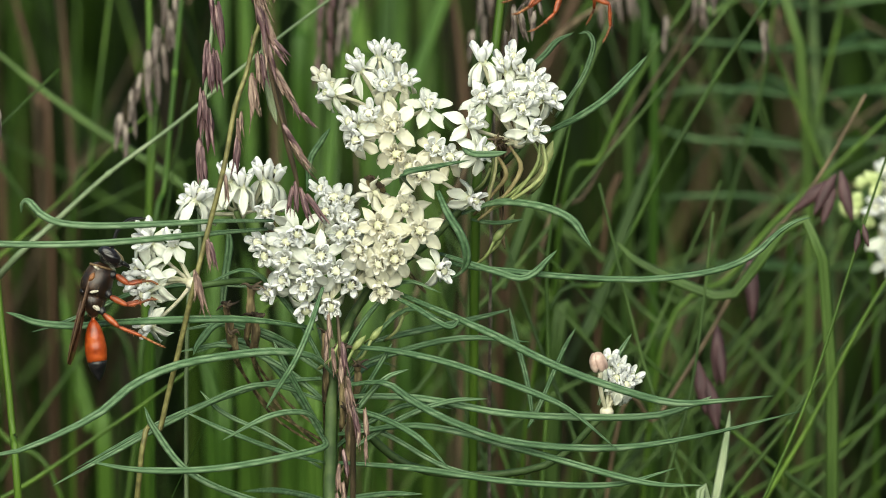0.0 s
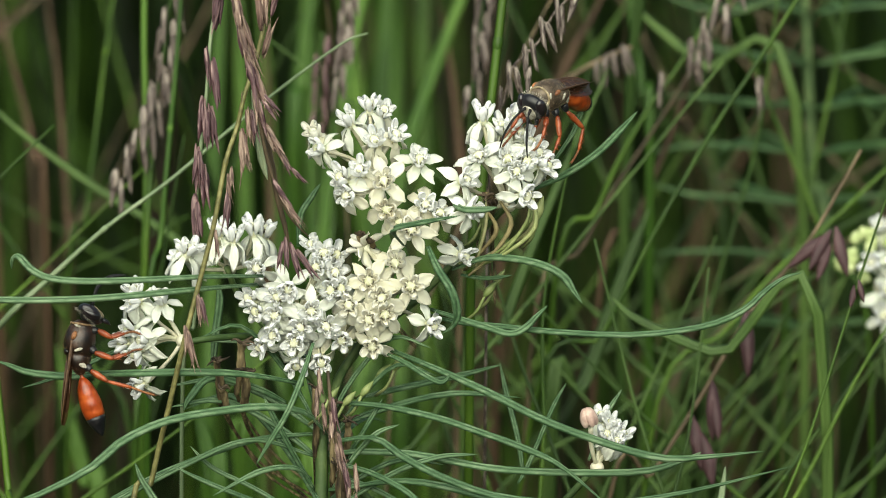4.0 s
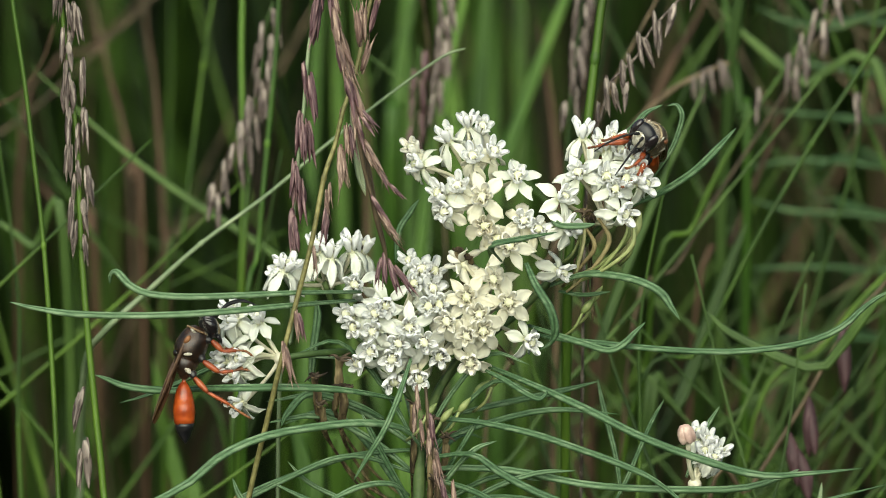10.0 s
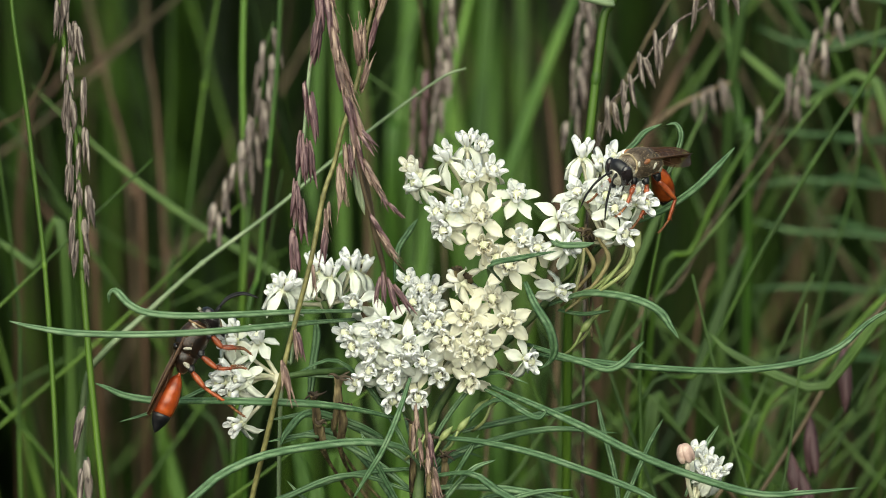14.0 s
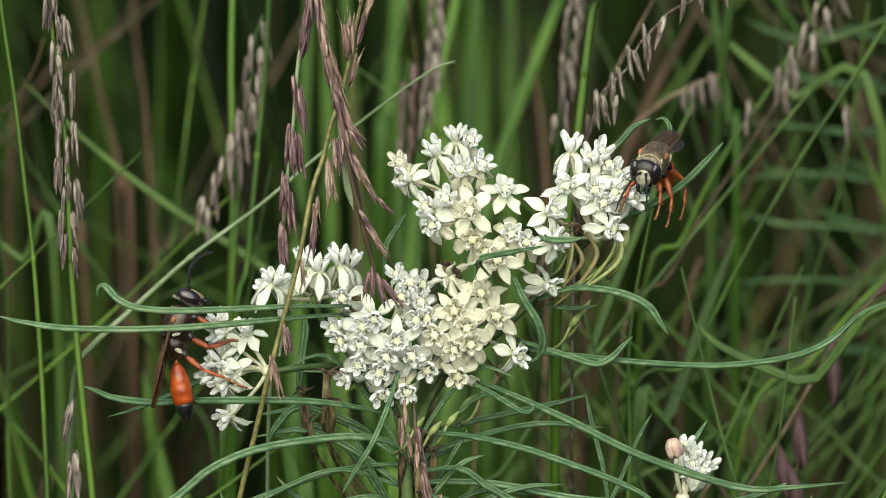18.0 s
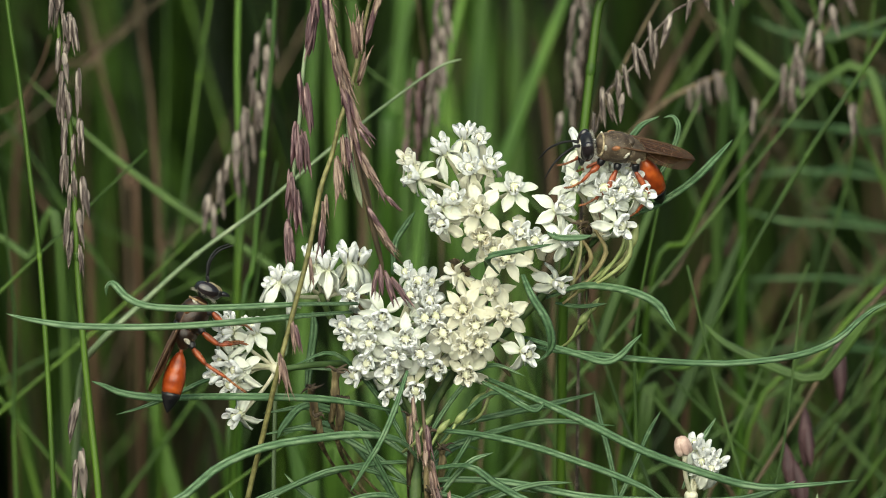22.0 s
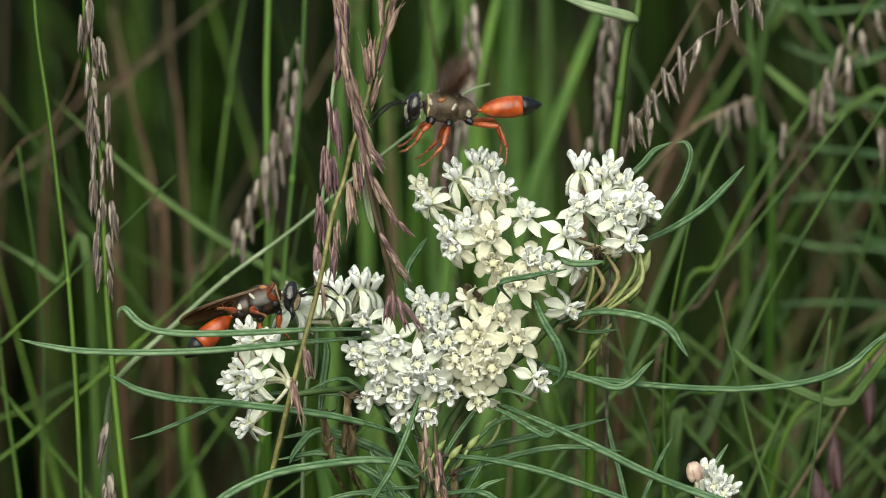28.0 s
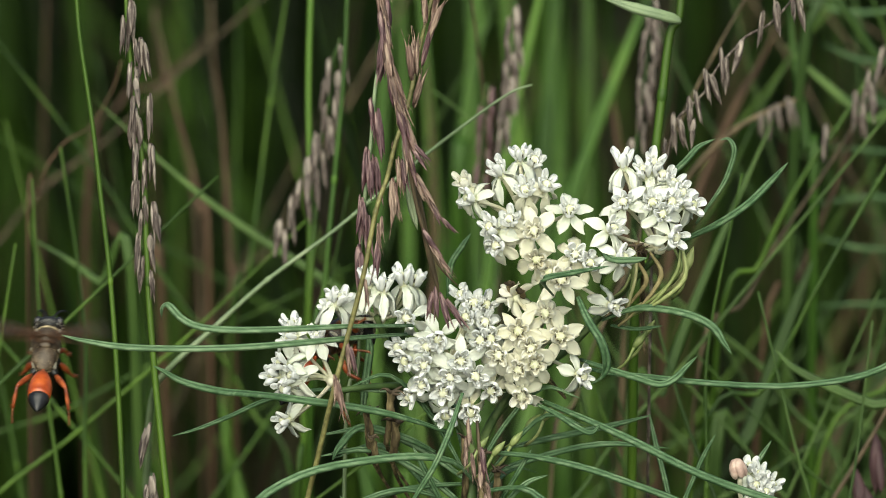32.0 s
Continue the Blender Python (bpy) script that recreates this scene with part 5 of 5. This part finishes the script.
    for s in (-1, 1):
        for length, width, hinge in ((15.0, 4.3, (1.9, 1.9 * s, 1.6)), (11.4, 3.4, (0.6, 1.8 * s, 1.4))):
            h = Vector(hinge) * BIT
            bm = wing_mesh(length, width, s, h)
            bmesh.ops.rotate(bm, cent=h, matrix=Matrix.Rotation(radians(5 * s), 3, "Z") @ Matrix.Rotation(radians(-6), 3, "Y") @ Matrix.Rotation(radians(roof * s), 3, "X"), verts=bm.verts)
            wings.append((part("wing", bm, [wing_film, vein_brown], w, "smoky brown veined wing", h), h, s))
        for course in legs:
            p = [Vector(q) for q in mirrored(course, s)]
            bm = bmesh.new()
            tube(bm, [p[0], p[0].lerp(p[1], 0.6), p[1]], [0.72 * BIT, 0.62 * BIT, 0.36 * BIT], 8, 5, slot=1)
            tube(bm, [p[1], p[1].lerp(p[2], 0.35), p[1].lerp(p[2], 0.75), p[2]], [0.3 * BIT, 0.54 * BIT, 0.47 * BIT, 0.28 * BIT], 8, 9)
            leg = part("leg", bm, [limb, chitin_black], w, "orange leg with a black hip", p[0])
            bm = bmesh.new()
            tube(bm, [p[2], p[2].lerp(p[3], 0.5), p[3]], [0.26 * BIT, 0.31 * BIT, 0.25 * BIT], 7, 6)
            r = random.Random(3)
            for k in range(8):
                q = p[2].lerp(p[3], 0.12 + k / 9)
                e = ((p[3] - p[2]).normalized() * 0.7 + Vector((r.uniform(-1, 1), s * r.uniform(0, 1), r.uniform(-1, 1)))).normalized() * 0.75 * BIT
                tube(bm, [q, q + e], [0.08 * BIT, 0.025 * BIT], 4)
            part("tibia", bm, limb, leg)
            bm = bmesh.new()
            line = smooth([p[3], p[4], p[5]], 10)
            for k in range(5):
                tube(bm, [line[2 * k], line[2 * k + 1], line[2 * k + 2]], [0.17 * BIT, 0.19 * BIT, 0.24 * BIT], 6)
            for e in (-0.3, 0.3):
                tube(bm, [line[10], line[10] + (line[10] - line[8]).normalized() * 0.4 * BIT + Vector((0, e * BIT, 0))], [0.1 * BIT, 0.03 * BIT], 4)
            part("tarsus", bm, tarsus_tan, leg, "thin jointed brown foot")
            hips.append((leg, p[0], legs.index(course), s))
    return w, head, abdomen, wings, hips


wasp_feeding, feeding_head, feeding_abdomen, feeding_wings, feeding_hips = wasp(
    "orange and black digger wasp clinging to the hanging flower head",
    ([(3.2, 1.1, -1.8), (3.4, 1.6, -2.5), (2.5, 2.2, -4.8), (3.5, 2.3, -6.8), (4.0, 2.2, -8.2), (3.8, 2.2, -9.4)],
     [(0.2, 1.3, -2.0), (-0.3, 2.0, -2.5), (-0.9, 2.7, -5.6), (0.2, 2.6, -7.6), (1.0, 2.4, -8.8), (1.3, 2.4, -9.8)],
     [(-2.8, 1.2, -1.7), (-3.3, 1.8, -2.3), (-4.7, 2.5, -5.2), (-5.1, 2.7, -9.2), (-5.6, 2.8, -11.6), (-5.8, 2.8, -13.2)]),
    thorax_dark, umber_hair, chitin_rust, [(7.4, 0.45, 0.6), (8.4, 0.8, 1.3), (10.4, 1.5, 2.2), (12.8, 2.3, 2.0), (14.8, 2.9, 0.6)], 5)
wasp_visitor, visitor_head, visitor_abdomen, visitor_wings, visitor_hips = wasp(
    "orange and black digger wasp with smoky wings visiting the flowers",
    ([(3.3, 1.2, -1.9), (3.6, 1.8, -2.8), (5.0, 2.6, -3.8), (6.0, 3.0, -5.6), (7.4, 3.1, -6.8), (8.4, 3.1, -7.2)],
     [(0.4, 1.4, -2.3), (0.6, 2.2, -3.0), (1.6, 3.8, -6.0), (3.2, 4.2, -7.8), (4.6, 4.4, -9.0), (5.4, 4.4, -9.4)],
     [(-2.6, 1.3, -1.9), (-2.8, 2.0, -2.9), (-5.8, 4.0, -5.8), (-4.4, 4.6, -9.2), (-3.2, 4.7, -10.4), (-2.4, 4.7, -11.0)]),
    thorax_hair, golden_hair, chitin_rust, [(7.4, 0.45, 0.5), (8.5, 0.8, 0.7), (10.4, 1.5, 0.0), (12.4, 2.2, -1.6), (13.8, 2.7, -3.8)], 22)


# ---- what moves ----
def bearing(u, v, d, ahead, back):
    """The pose of a wasp at a place on the sheet; ahead and back (its upper side) count to the right, up and towards the viewer."""
    f = (RIGHT * ahead[0] - DOWN * ahead[1] - AHEAD * ahead[2]).normalized()
    z = RIGHT * back[0] - DOWN * back[1] - AHEAD * back[2]
    z = (z - f * z.dot(f)).normalized()
    y = z.cross(f)
    return Matrix.Translation(spot(u, v, d)) @ Matrix((f, y, z)).transposed().to_4x4()


def swayed(ob, share=1.0):
    """A plant that sways with the breeze and the wasps' weight."""
    home = ob.location.copy()
    walk(ob, [(t, Matrix.Translation(home + (RIGHT * a + DOWN * b) * (1e-4 * share))) for t, a, b in SWAY])


def wing_rows(flights, hinge, s, end=32.0):
    """Folded, or beating between the given times."""
    rest = Matrix.Translation(hinge)
    rows = {0.0: rest, end: rest}
    for a, b in flights:
        n = int((b - a) * 30)
        for i in range(n + 1):
            beat = radians((14, 0, 34, 50)[i % 4]) * s
            rows[a + (b - a) * i / n] = rest @ Matrix.Rotation(-beat, 4, "X") @ Matrix.Rotation(radians(62) * s, 4, "Z")
        if a > 0.3:
            rows[a - 0.2] = rest
        if b < end - 0.3:
            rows[b + 0.2] = rest
    return sorted(rows.items(), key=lambda q: q[0])


SWAY = [
    (0, 4.6, -0.1),
    (0.5, 6.0, -2.3),
    (1, 9.1, -3.1),
    (1.5, -4.6, -6.2),
    (2, -10.7, -3.1),
    (2.5, -13.1, -3.1),
    (4.5, -1.6, 0.8),
    (5, -0.8, 2.2),
    (5.5, -0.1, 4.6),
    (6, -6.9, 3.1),
    (6.5, -4.6, 2.3),
    (7, -6.1, -0.8),
    (7.5, -2.2, -1.5),
    (8, -0.0, 0.8),
    (8.5, 4.6, -0.0),
    (9, -4.6, -2.3),
    (9.5, -0.9, 0.8),
    (10, -2.2, 1.5),
    (10.5, -0.8, -0.8),
    (11, 0.0, 0.0),
    (11.5, 0.7, -0.7),
    (12, 0.7, 0.0),
    (12.5, 1.5, 1.5),
    (13, -1.6, 3.0),
    (13.5, -3.9, 2.4),
    (14, -5.4, -0.0),
    (14.5, -6.1, 3.0),
    (16.5, -1.6, 1.5),
    (17, -1.6, 3.0),
    (17.5, -0.1, 3.8),
    (18, -5.5, 3.1),
    (18.5, -3.2, 4.6),
    (19, -6.2, 3.8),
    (19.5, -5.4, 3.1),
    (20, -5.5, 2.3),
    (20.5, -1.6, 3.7),
    (21, -2.3, 4.6),
    (21.5, -1.5, 4.5),
    (22, -0.9, 3.0),
    (22.5, -2.4, 4.6),
    (23, -6.9, 5.4),
    (23.5, -9.2, 6.9),
    (24, -12.3, 3.8),
    (24.5, -10.0, 2.4),
    (25, -11.5, 3.8),
    (25.5, -14.6, 4.6),
    (27.5, -23.0, 4.6),
    (28, -30.6, 4.7),
    (28.5, -31.4, -1.6),
    (29, -23.8, -0.0),
    (29.5, -7.6, -3.8),
    (30, -2.3, -6.9),
    (30.5, -1.5, -4.7),
    (31, -13.8, -5.4),
    (31.5, -15.4, -5.4),
    (32, -28.4, -3.0),
]


def motions():
    for ob in (milkweed, front_a, front_b, front_c):
        swayed(ob)
    walk(wasp_feeding, [
        (0, bearing(340, 644, -6, (0.28, 0.96, 0), (-0.96, 0.28, 0.12))),
        (1, bearing(328, 655, -6, (0.25, 0.96, 0), (-0.96, 0.25, 0.12))),
        (2, bearing(309, 658, -6, (0.2, 0.97, 0), (-0.97, 0.2, 0.12))),
        (2.5, bearing(309, 649, -6, (0.2, 0.97, 0), (-0.97, 0.2, 0.12))),
        (4.5, bearing(322, 648, -6, (0.14, 0.99, 0), (-0.99, 0.14, 0.12))),
        (5, bearing(318, 652, -6, (0.14, 0.99, 0), (-0.99, 0.14, 0.12))),
        (6, bearing(350, 639, -6, (0.4, 0.92, 0), (-0.92, 0.4, 0.12))),
        (7, bearing(349, 634, -6, (0.4, 0.92, 0), (-0.92, 0.4, 0.12))),
        (8, bearing(342, 634, -6, (0.35, 0.93, 0), (-0.93, 0.35, 0.12))),
        (9, bearing(342, 634, -6, (0.25, 0.96, 0), (-0.96, 0.25, 0.12))),
        (10, bearing(343, 631, -6, (0.4, 0.92, 0), (-0.92, 0.4, 0.12))),
        (11, bearing(340, 620, -6, (0.42, 0.9, 0), (-0.9, 0.42, 0.12))),
        (12, bearing(342, 610, -6, (0.42, 0.9, 0), (-0.9, 0.42, 0.12))),
        (13, bearing(340, 600, -6, (0.46, 0.88, 0), (-0.88, 0.46, 0.12))),
        (14, bearing(341, 586, -6, (0.46, 0.88, 0), (-0.88, 0.46, 0.12))),
        (14.5, bearing(342, 588, -6, (0.42, 0.9, 0), (-0.9, 0.42, 0.12))),
        (17, bearing(337, 598, -6, (0.28, 0.95, 0), (-0.95, 0.28, 0.12))),
        (18, bearing(340, 573, -6, (0.25, 0.96, 0), (-0.96, 0.25, 0.12))),
        (19, bearing(331, 570, -6, (0.32, 0.94, 0), (-0.94, 0.32, 0.12))),
        (20, bearing(326, 569, -6, (0.42, 0.9, 0), (-0.9, 0.42, 0.12))),
        (21, bearing(334, 569, -6, (0.5, 0.86, 0), (-0.86, 0.5, 0.12))),
        (22, bearing(351, 560, -6, (0.45, 0.88, 0), (-0.88, 0.45, 0.12))),
        (22.5, bearing(365, 516, -6, (0.65, 0.75, 0), (-0.75, 0.65, 0.12))),
        (23, bearing(394, 514, -6, (0.74, 0.66, 0), (-0.66, 0.74, 0.12))),
        (24, bearing(382, 516, -6, (0.75, 0.6, 0), (-0.6, 0.75, 0.12))),
        (25, bearing(405, 473, -6, (0.7, 0.7, 0), (-0.7, 0.7, 0.12))),
        (25.5, bearing(429, 454, 0, (0.75, 0.62, 0), (-0.62, 0.75, 0.12))),
        (27.5, bearing(426, 471, 2, (0.85, 0.45, 0), (-0.42, 0.8, -0.25))),
        (28, bearing(417, 481, 3, (0.95, 0.28, 0), (-0.22, 0.85, -0.45))),
        (29, bearing(442, 478, 5, (0.95, 0.26, -0.05), (-0.2, 0.85, -0.5))),
        (29.5, bearing(471, 491, 9, (0.95, 0.24, -0.1), (-0.2, 0.88, -0.45))),
        (30, bearing(497, 502, 12, (0.92, 0.3, -0.2), (-0.3, 0.9, -0.3))),
        (31, bearing(490, 517, 14, (0.85, 0.45, -0.3), (-0.45, 0.85, -0.2))),
        (32, bearing(482, 542, 17, (0.8, 0.52, -0.3), (-0.52, 0.8, -0.2))),
    ])
    walk(wasp_visitor, [
        (0, bearing(1172, 84, 2, (-0.9, 0.1, 0.3), (0.1, 0.9, 0.3))),
        (0.3, bearing(1183, 11, 2, (-0.9, 0.1, 0.3), (0.1, 0.9, 0.3))),
        (0.6, bearing(1234, -100, 2, (-0.9, 0.1, 0.3), (0.1, 0.9, 0.3))),
        (1.4, bearing(1256, -105, 2, (-0.9, 0.1, 0.3), (0.1, 0.9, 0.3))),
        (1.7, bearing(1229, 30, 2, (-0.9, 0, 0.3), (0.1, 0.9, 0.3))),
        (1.8, bearing(1210, 93, 2, (-0.95, 0, 0.3), (0.1, 0.9, 0.3))),
        (2, bearing(1158, 187, 2, (-0.97, 0, 0.25), (0.1, 0.9, 0.3))),
        (2.2, bearing(1171, 213, 2, (-0.6, 0.45, 0.65), (0.4, 0.8, 0.1))),
        (2.5, bearing(1170, 213, 2, (-0.55, 0.3, 0.75), (0.2, 0.85, -0.1))),
        (4.5, bearing(1154, 199, 2, (-0.4, -0.25, 0.85), (0.2, 0.9, 0.35))),
        (5, bearing(1189, 264, 3, (0, 0.2, 0.95), (0.6, 0.75, -0.1))),
        (6, bearing(1162, 299, 3, (0.12, 0.15, 0.97), (0.8, 0.6, -0.1))),
        (7, bearing(1173, 300, 3, (0.1, 0.15, 0.97), (0.8, 0.6, -0.1))),
        (8, bearing(1164, 257, 3, (-0.3, 0.1, 0.94), (0.35, 0.88, 0.1))),
        (9, bearing(1129, 240, 2, (-0.1, 0.22, 0.95), (0.75, 0.6, -0.1))),
        (10, bearing(1162, 255, 2, (-0.1, 0.25, 0.95), (0.75, 0.6, -0.1))),
        (11, bearing(1186, 250, 2, (-0.4, 0.2, 0.9), (0.6, 0.75, 0.1))),
        (12, bearing(1175, 271, 2, (-0.2, 0.2, 0.94), (0.5, 0.8, 0))),
        (13, bearing(1166, 252, 1, (-0.45, -0.1, 0.88), (0.15, 0.9, 0.3))),
        (14, bearing(1145, 259, 0, (-0.64, -0.14, 0.75), (0.1, 0.85, 0.45))),
        (14.5, bearing(1143, 254, 0, (-0.64, -0.14, 0.75), (0.1, 0.85, 0.45))),
        (16.5, bearing(1143, 254, -1, (-0.7, -0.15, 0.7), (0.1, 0.82, 0.55))),
        (17, bearing(1150, 246, -1, (-0.72, -0.15, 0.68), (0.1, 0.8, 0.6))),
        (18, bearing(1188, 262, -1, (-0.3, -0.35, 0.87), (0.1, 0.9, 0.35))),
        (19, bearing(1165, 290, -2, (-0.84, -0.02, 0.52), (0.05, 0.75, 0.6))),
        (20, bearing(1168, 292, -2, (-0.84, 0.04, 0.52), (0.05, 0.75, 0.6))),
        (21, bearing(1144, 280, -3, (-0.82, 0.05, 0.55), (0.1, 0.8, 0.6))),
        (22, bearing(1118, 250, -3, (-0.93, 0.12, 0.3), (0.15, 0.8, 0.6))),
        (23, bearing(1113, 263, -3, (-0.88, 0.04, 0.46), (0.1, 0.75, 0.65))),
        (24, bearing(1087, 261, -3, (-0.93, 0.02, 0.36), (0.1, 0.75, 0.65))),
        (25, bearing(1095, 254, -3, (-0.93, 0.13, 0.33), (0.1, 0.75, 0.65))),
        (25.5, bearing(1091, 253, -3, (-0.93, 0.13, 0.33), (0.1, 0.75, 0.65))),
        (26.3, bearing(1049, 171, -6, (-0.95, 0.3, 0.15), (0.2, 0.95, 0.3))),
        (27, bearing(966, 117, -6, (-0.95, 0.3, 0.1), (0.2, 0.95, 0.2))),
        (27.5, bearing(887, 121, -5, (-0.95, 0.3, 0.1), (0.2, 0.95, 0.2))),
        (27.7, bearing(836, 131, -4, (-0.9, 0.4, 0.1), (0.3, 0.95, 0.2))),
        (28, bearing(764, 133, -2, (-0.99, 0.02, 0.1), (0, 1, 0.15))),
        (28.2, bearing(731, 154, 0, (-0.93, -0.3, 0.1), (-0.2, 0.95, 0.15))),
        (28.4, bearing(672, 146, 4, (-0.95, -0.28, -0.1), (-0.2, 0.95, 0.15))),
        (28.6, bearing(589, 192, 8, (-0.6, 0.1, -0.75), (0, 0.95, 0.3))),
        (28.8, bearing(473, 251, 12, (-0.05, 0.3, -0.95), (0, 0.9, 0.4))),
        (29, bearing(252, 321, 12, (0.5, 0.3, -0.8), (-0.1, 0.9, 0.3))),
        (29.2, bearing(158, 328, 10, (0.93, 0.25, -0.1), (-0.2, 0.95, 0.15))),
        (29.4, bearing(57, 346, 8, (0.95, 0.2, 0.1), (-0.15, 0.95, 0.15))),
        (29.6, bearing(33, 352, 6, (0.93, 0.3, 0.1), (-0.2, 0.95, 0.15))),
        (30, bearing(73, 456, 4, (0.99, 0.05, 0.1), (0, 1, 0.15))),
        (30.3, bearing(104, 535, 4, (0.95, 0.25, 0.1), (-0.2, 0.95, 0.15))),
        (30.6, bearing(227, 519, 4, (0.9, 0.35, 0.1), (-0.3, 0.9, 0.15))),
        (31, bearing(286, 495, 4, (0.85, 0.4, 0.15), (-0.35, 0.9, 0.2))),
        (31.5, bearing(233, 496, 2, (0.75, 0.55, -0.2), (-0.4, 0.85, 0.2))),
        (31.75, bearing(98, 531, 0, (0.45, 0.6, -0.55), (-0.3, 0.8, 0.45))),
        (32, bearing(-29, 564, -2, (0.05, 0.6, -0.75), (0, 0.65, 0.7))),
    ])
    bend = Matrix.Translation((-3.6 * BIT, 0, -0.5 * BIT))
    walk(feeding_abdomen, [(t, bend @ Matrix.Rotation(radians(a), 4, "Y")) for t, a in
                           ((0, -22), (2, -26), (5, -28), (11, -24), (12.2, -16), (13, -4), (14.5, -6), (17, -30), (19, -22), (21, -22), (22.5, -12), (25, -14), (28, -28), (32, -20))])
    walk(visitor_abdomen, [(t, bend @ Matrix.Rotation(radians(a), 4, "Y")) for t, a in
                           ((0, 0), (2, 0), (2.5, -34), (5, -14), (11, -12), (13, -30), (14, -54), (20, -56), (25.5, -46), (26.5, -6), (27.5, 0), (28.2, 8), (29.5, 0), (32, 0))])
    neck = Matrix.Translation((4.8 * BIT, 0, 0.1 * BIT))
    walk(feeding_head, [(t, neck @ Matrix.Rotation(radians(a), 4, "Y")) for t, a in ((0, 30), (5, 40), (9, 50), (13, 45), (17, 25), (19, 10), (22.5, 5), (24, 25), (28, 30), (32, 30))])
    walk(visitor_head, [(t, neck @ Matrix.Rotation(radians(a), 4, "Y")) for t, a in ((0, 5), (2, 5), (2.5, 20), (4.5, 40), (6, 50), (11, 50), (13, 30), (14, 30), (19, 10), (21, 14), (25.5, 22), (27.5, 0), (32, 0))])
    for leg, hip, pair, s in visitor_hips[2::3]:
        walk(leg, [(t, Matrix.Translation(hip) @ Matrix.Rotation(radians(a), 4, "Y")) for t, a in ((0, 34), (2.0, 34), (2.6, 0), (25.6, 0), (26.6, 40), (28.5, 44), (32, 55))])
    for leg, hip, pair, s in feeding_hips:
        lift = (82, 45, 64)[pair] if s < 0 else (40, 0, 0)[pair]
        walk(leg, [(t, Matrix.Translation(hip) @ Matrix.Rotation(radians(lift) * s * a, 4, "X")) for t, a in ((0, 0), (26, 0), (27.5, 0.7), (28, 1), (32, 1))])
    for wing, hinge, s in feeding_wings:
        raised = Matrix.Translation(hinge) @ Matrix.Rotation(radians(4), 4, "Y")
        walk(wing, [(0, raised), (32, raised)])
    for wing, hinge, s in visitor_wings:
        walk(wing, wing_rows(((0.0, 2.3), (26.2, 32.0)), hinge, s))
    pl = PIVOT_LEFT - ROOT
    walk(left_umbel, [(t, Matrix.Translation(pl + (RIGHT * du + DOWN * dv) * 1e-4) @ Matrix.Rotation(radians(a), 4, AHEAD)) for t, du, dv, a in
                      ((0, 0, -8, 4), (2.5, 0, -6, 3), (5, 0, -4, 0), (11, 0, 0, 0), (14.5, 0, 2, 0), (19, 0, -4, 0), (22, 0, -4, -2), (23, 2, 2, -5), (25.5, 2, 0, -3), (28, 4, -22, 5), (30, 4, -20, 8), (32, 2, -20, 8))])
    pr = HOME[right_umbel.name] - ROOT
    walk(right_umbel, [(t, Matrix.Translation(pr + DOWN * b * 1e-4) @ Matrix.Rotation(radians(a), 4, AHEAD)) for t, a, b in
                       ((0, 0, 0), (2.0, 0, 0), (2.6, 4, 8), (5, 7, 14), (14, 8, 16), (25.6, 8, 14), (26.4, 1, -2), (27.2, 0, 0), (32, 0, 0))])
    pf = PIVOT_LEAF - ROOT
    walk(left_leaf, [(t, Matrix.Translation(pf) @ Matrix.Rotation(radians(a), 4, AHEAD)) for t, a in
                     ((0, -1.5), (2.5, -1), (5, 0), (12, 0), (13, 1.5), (14, 2), (17, 0.5), (22, 1), (23, 8.5), (25.5, 8.0), (28, 7.0), (30, 9), (32, 8))])


motions()
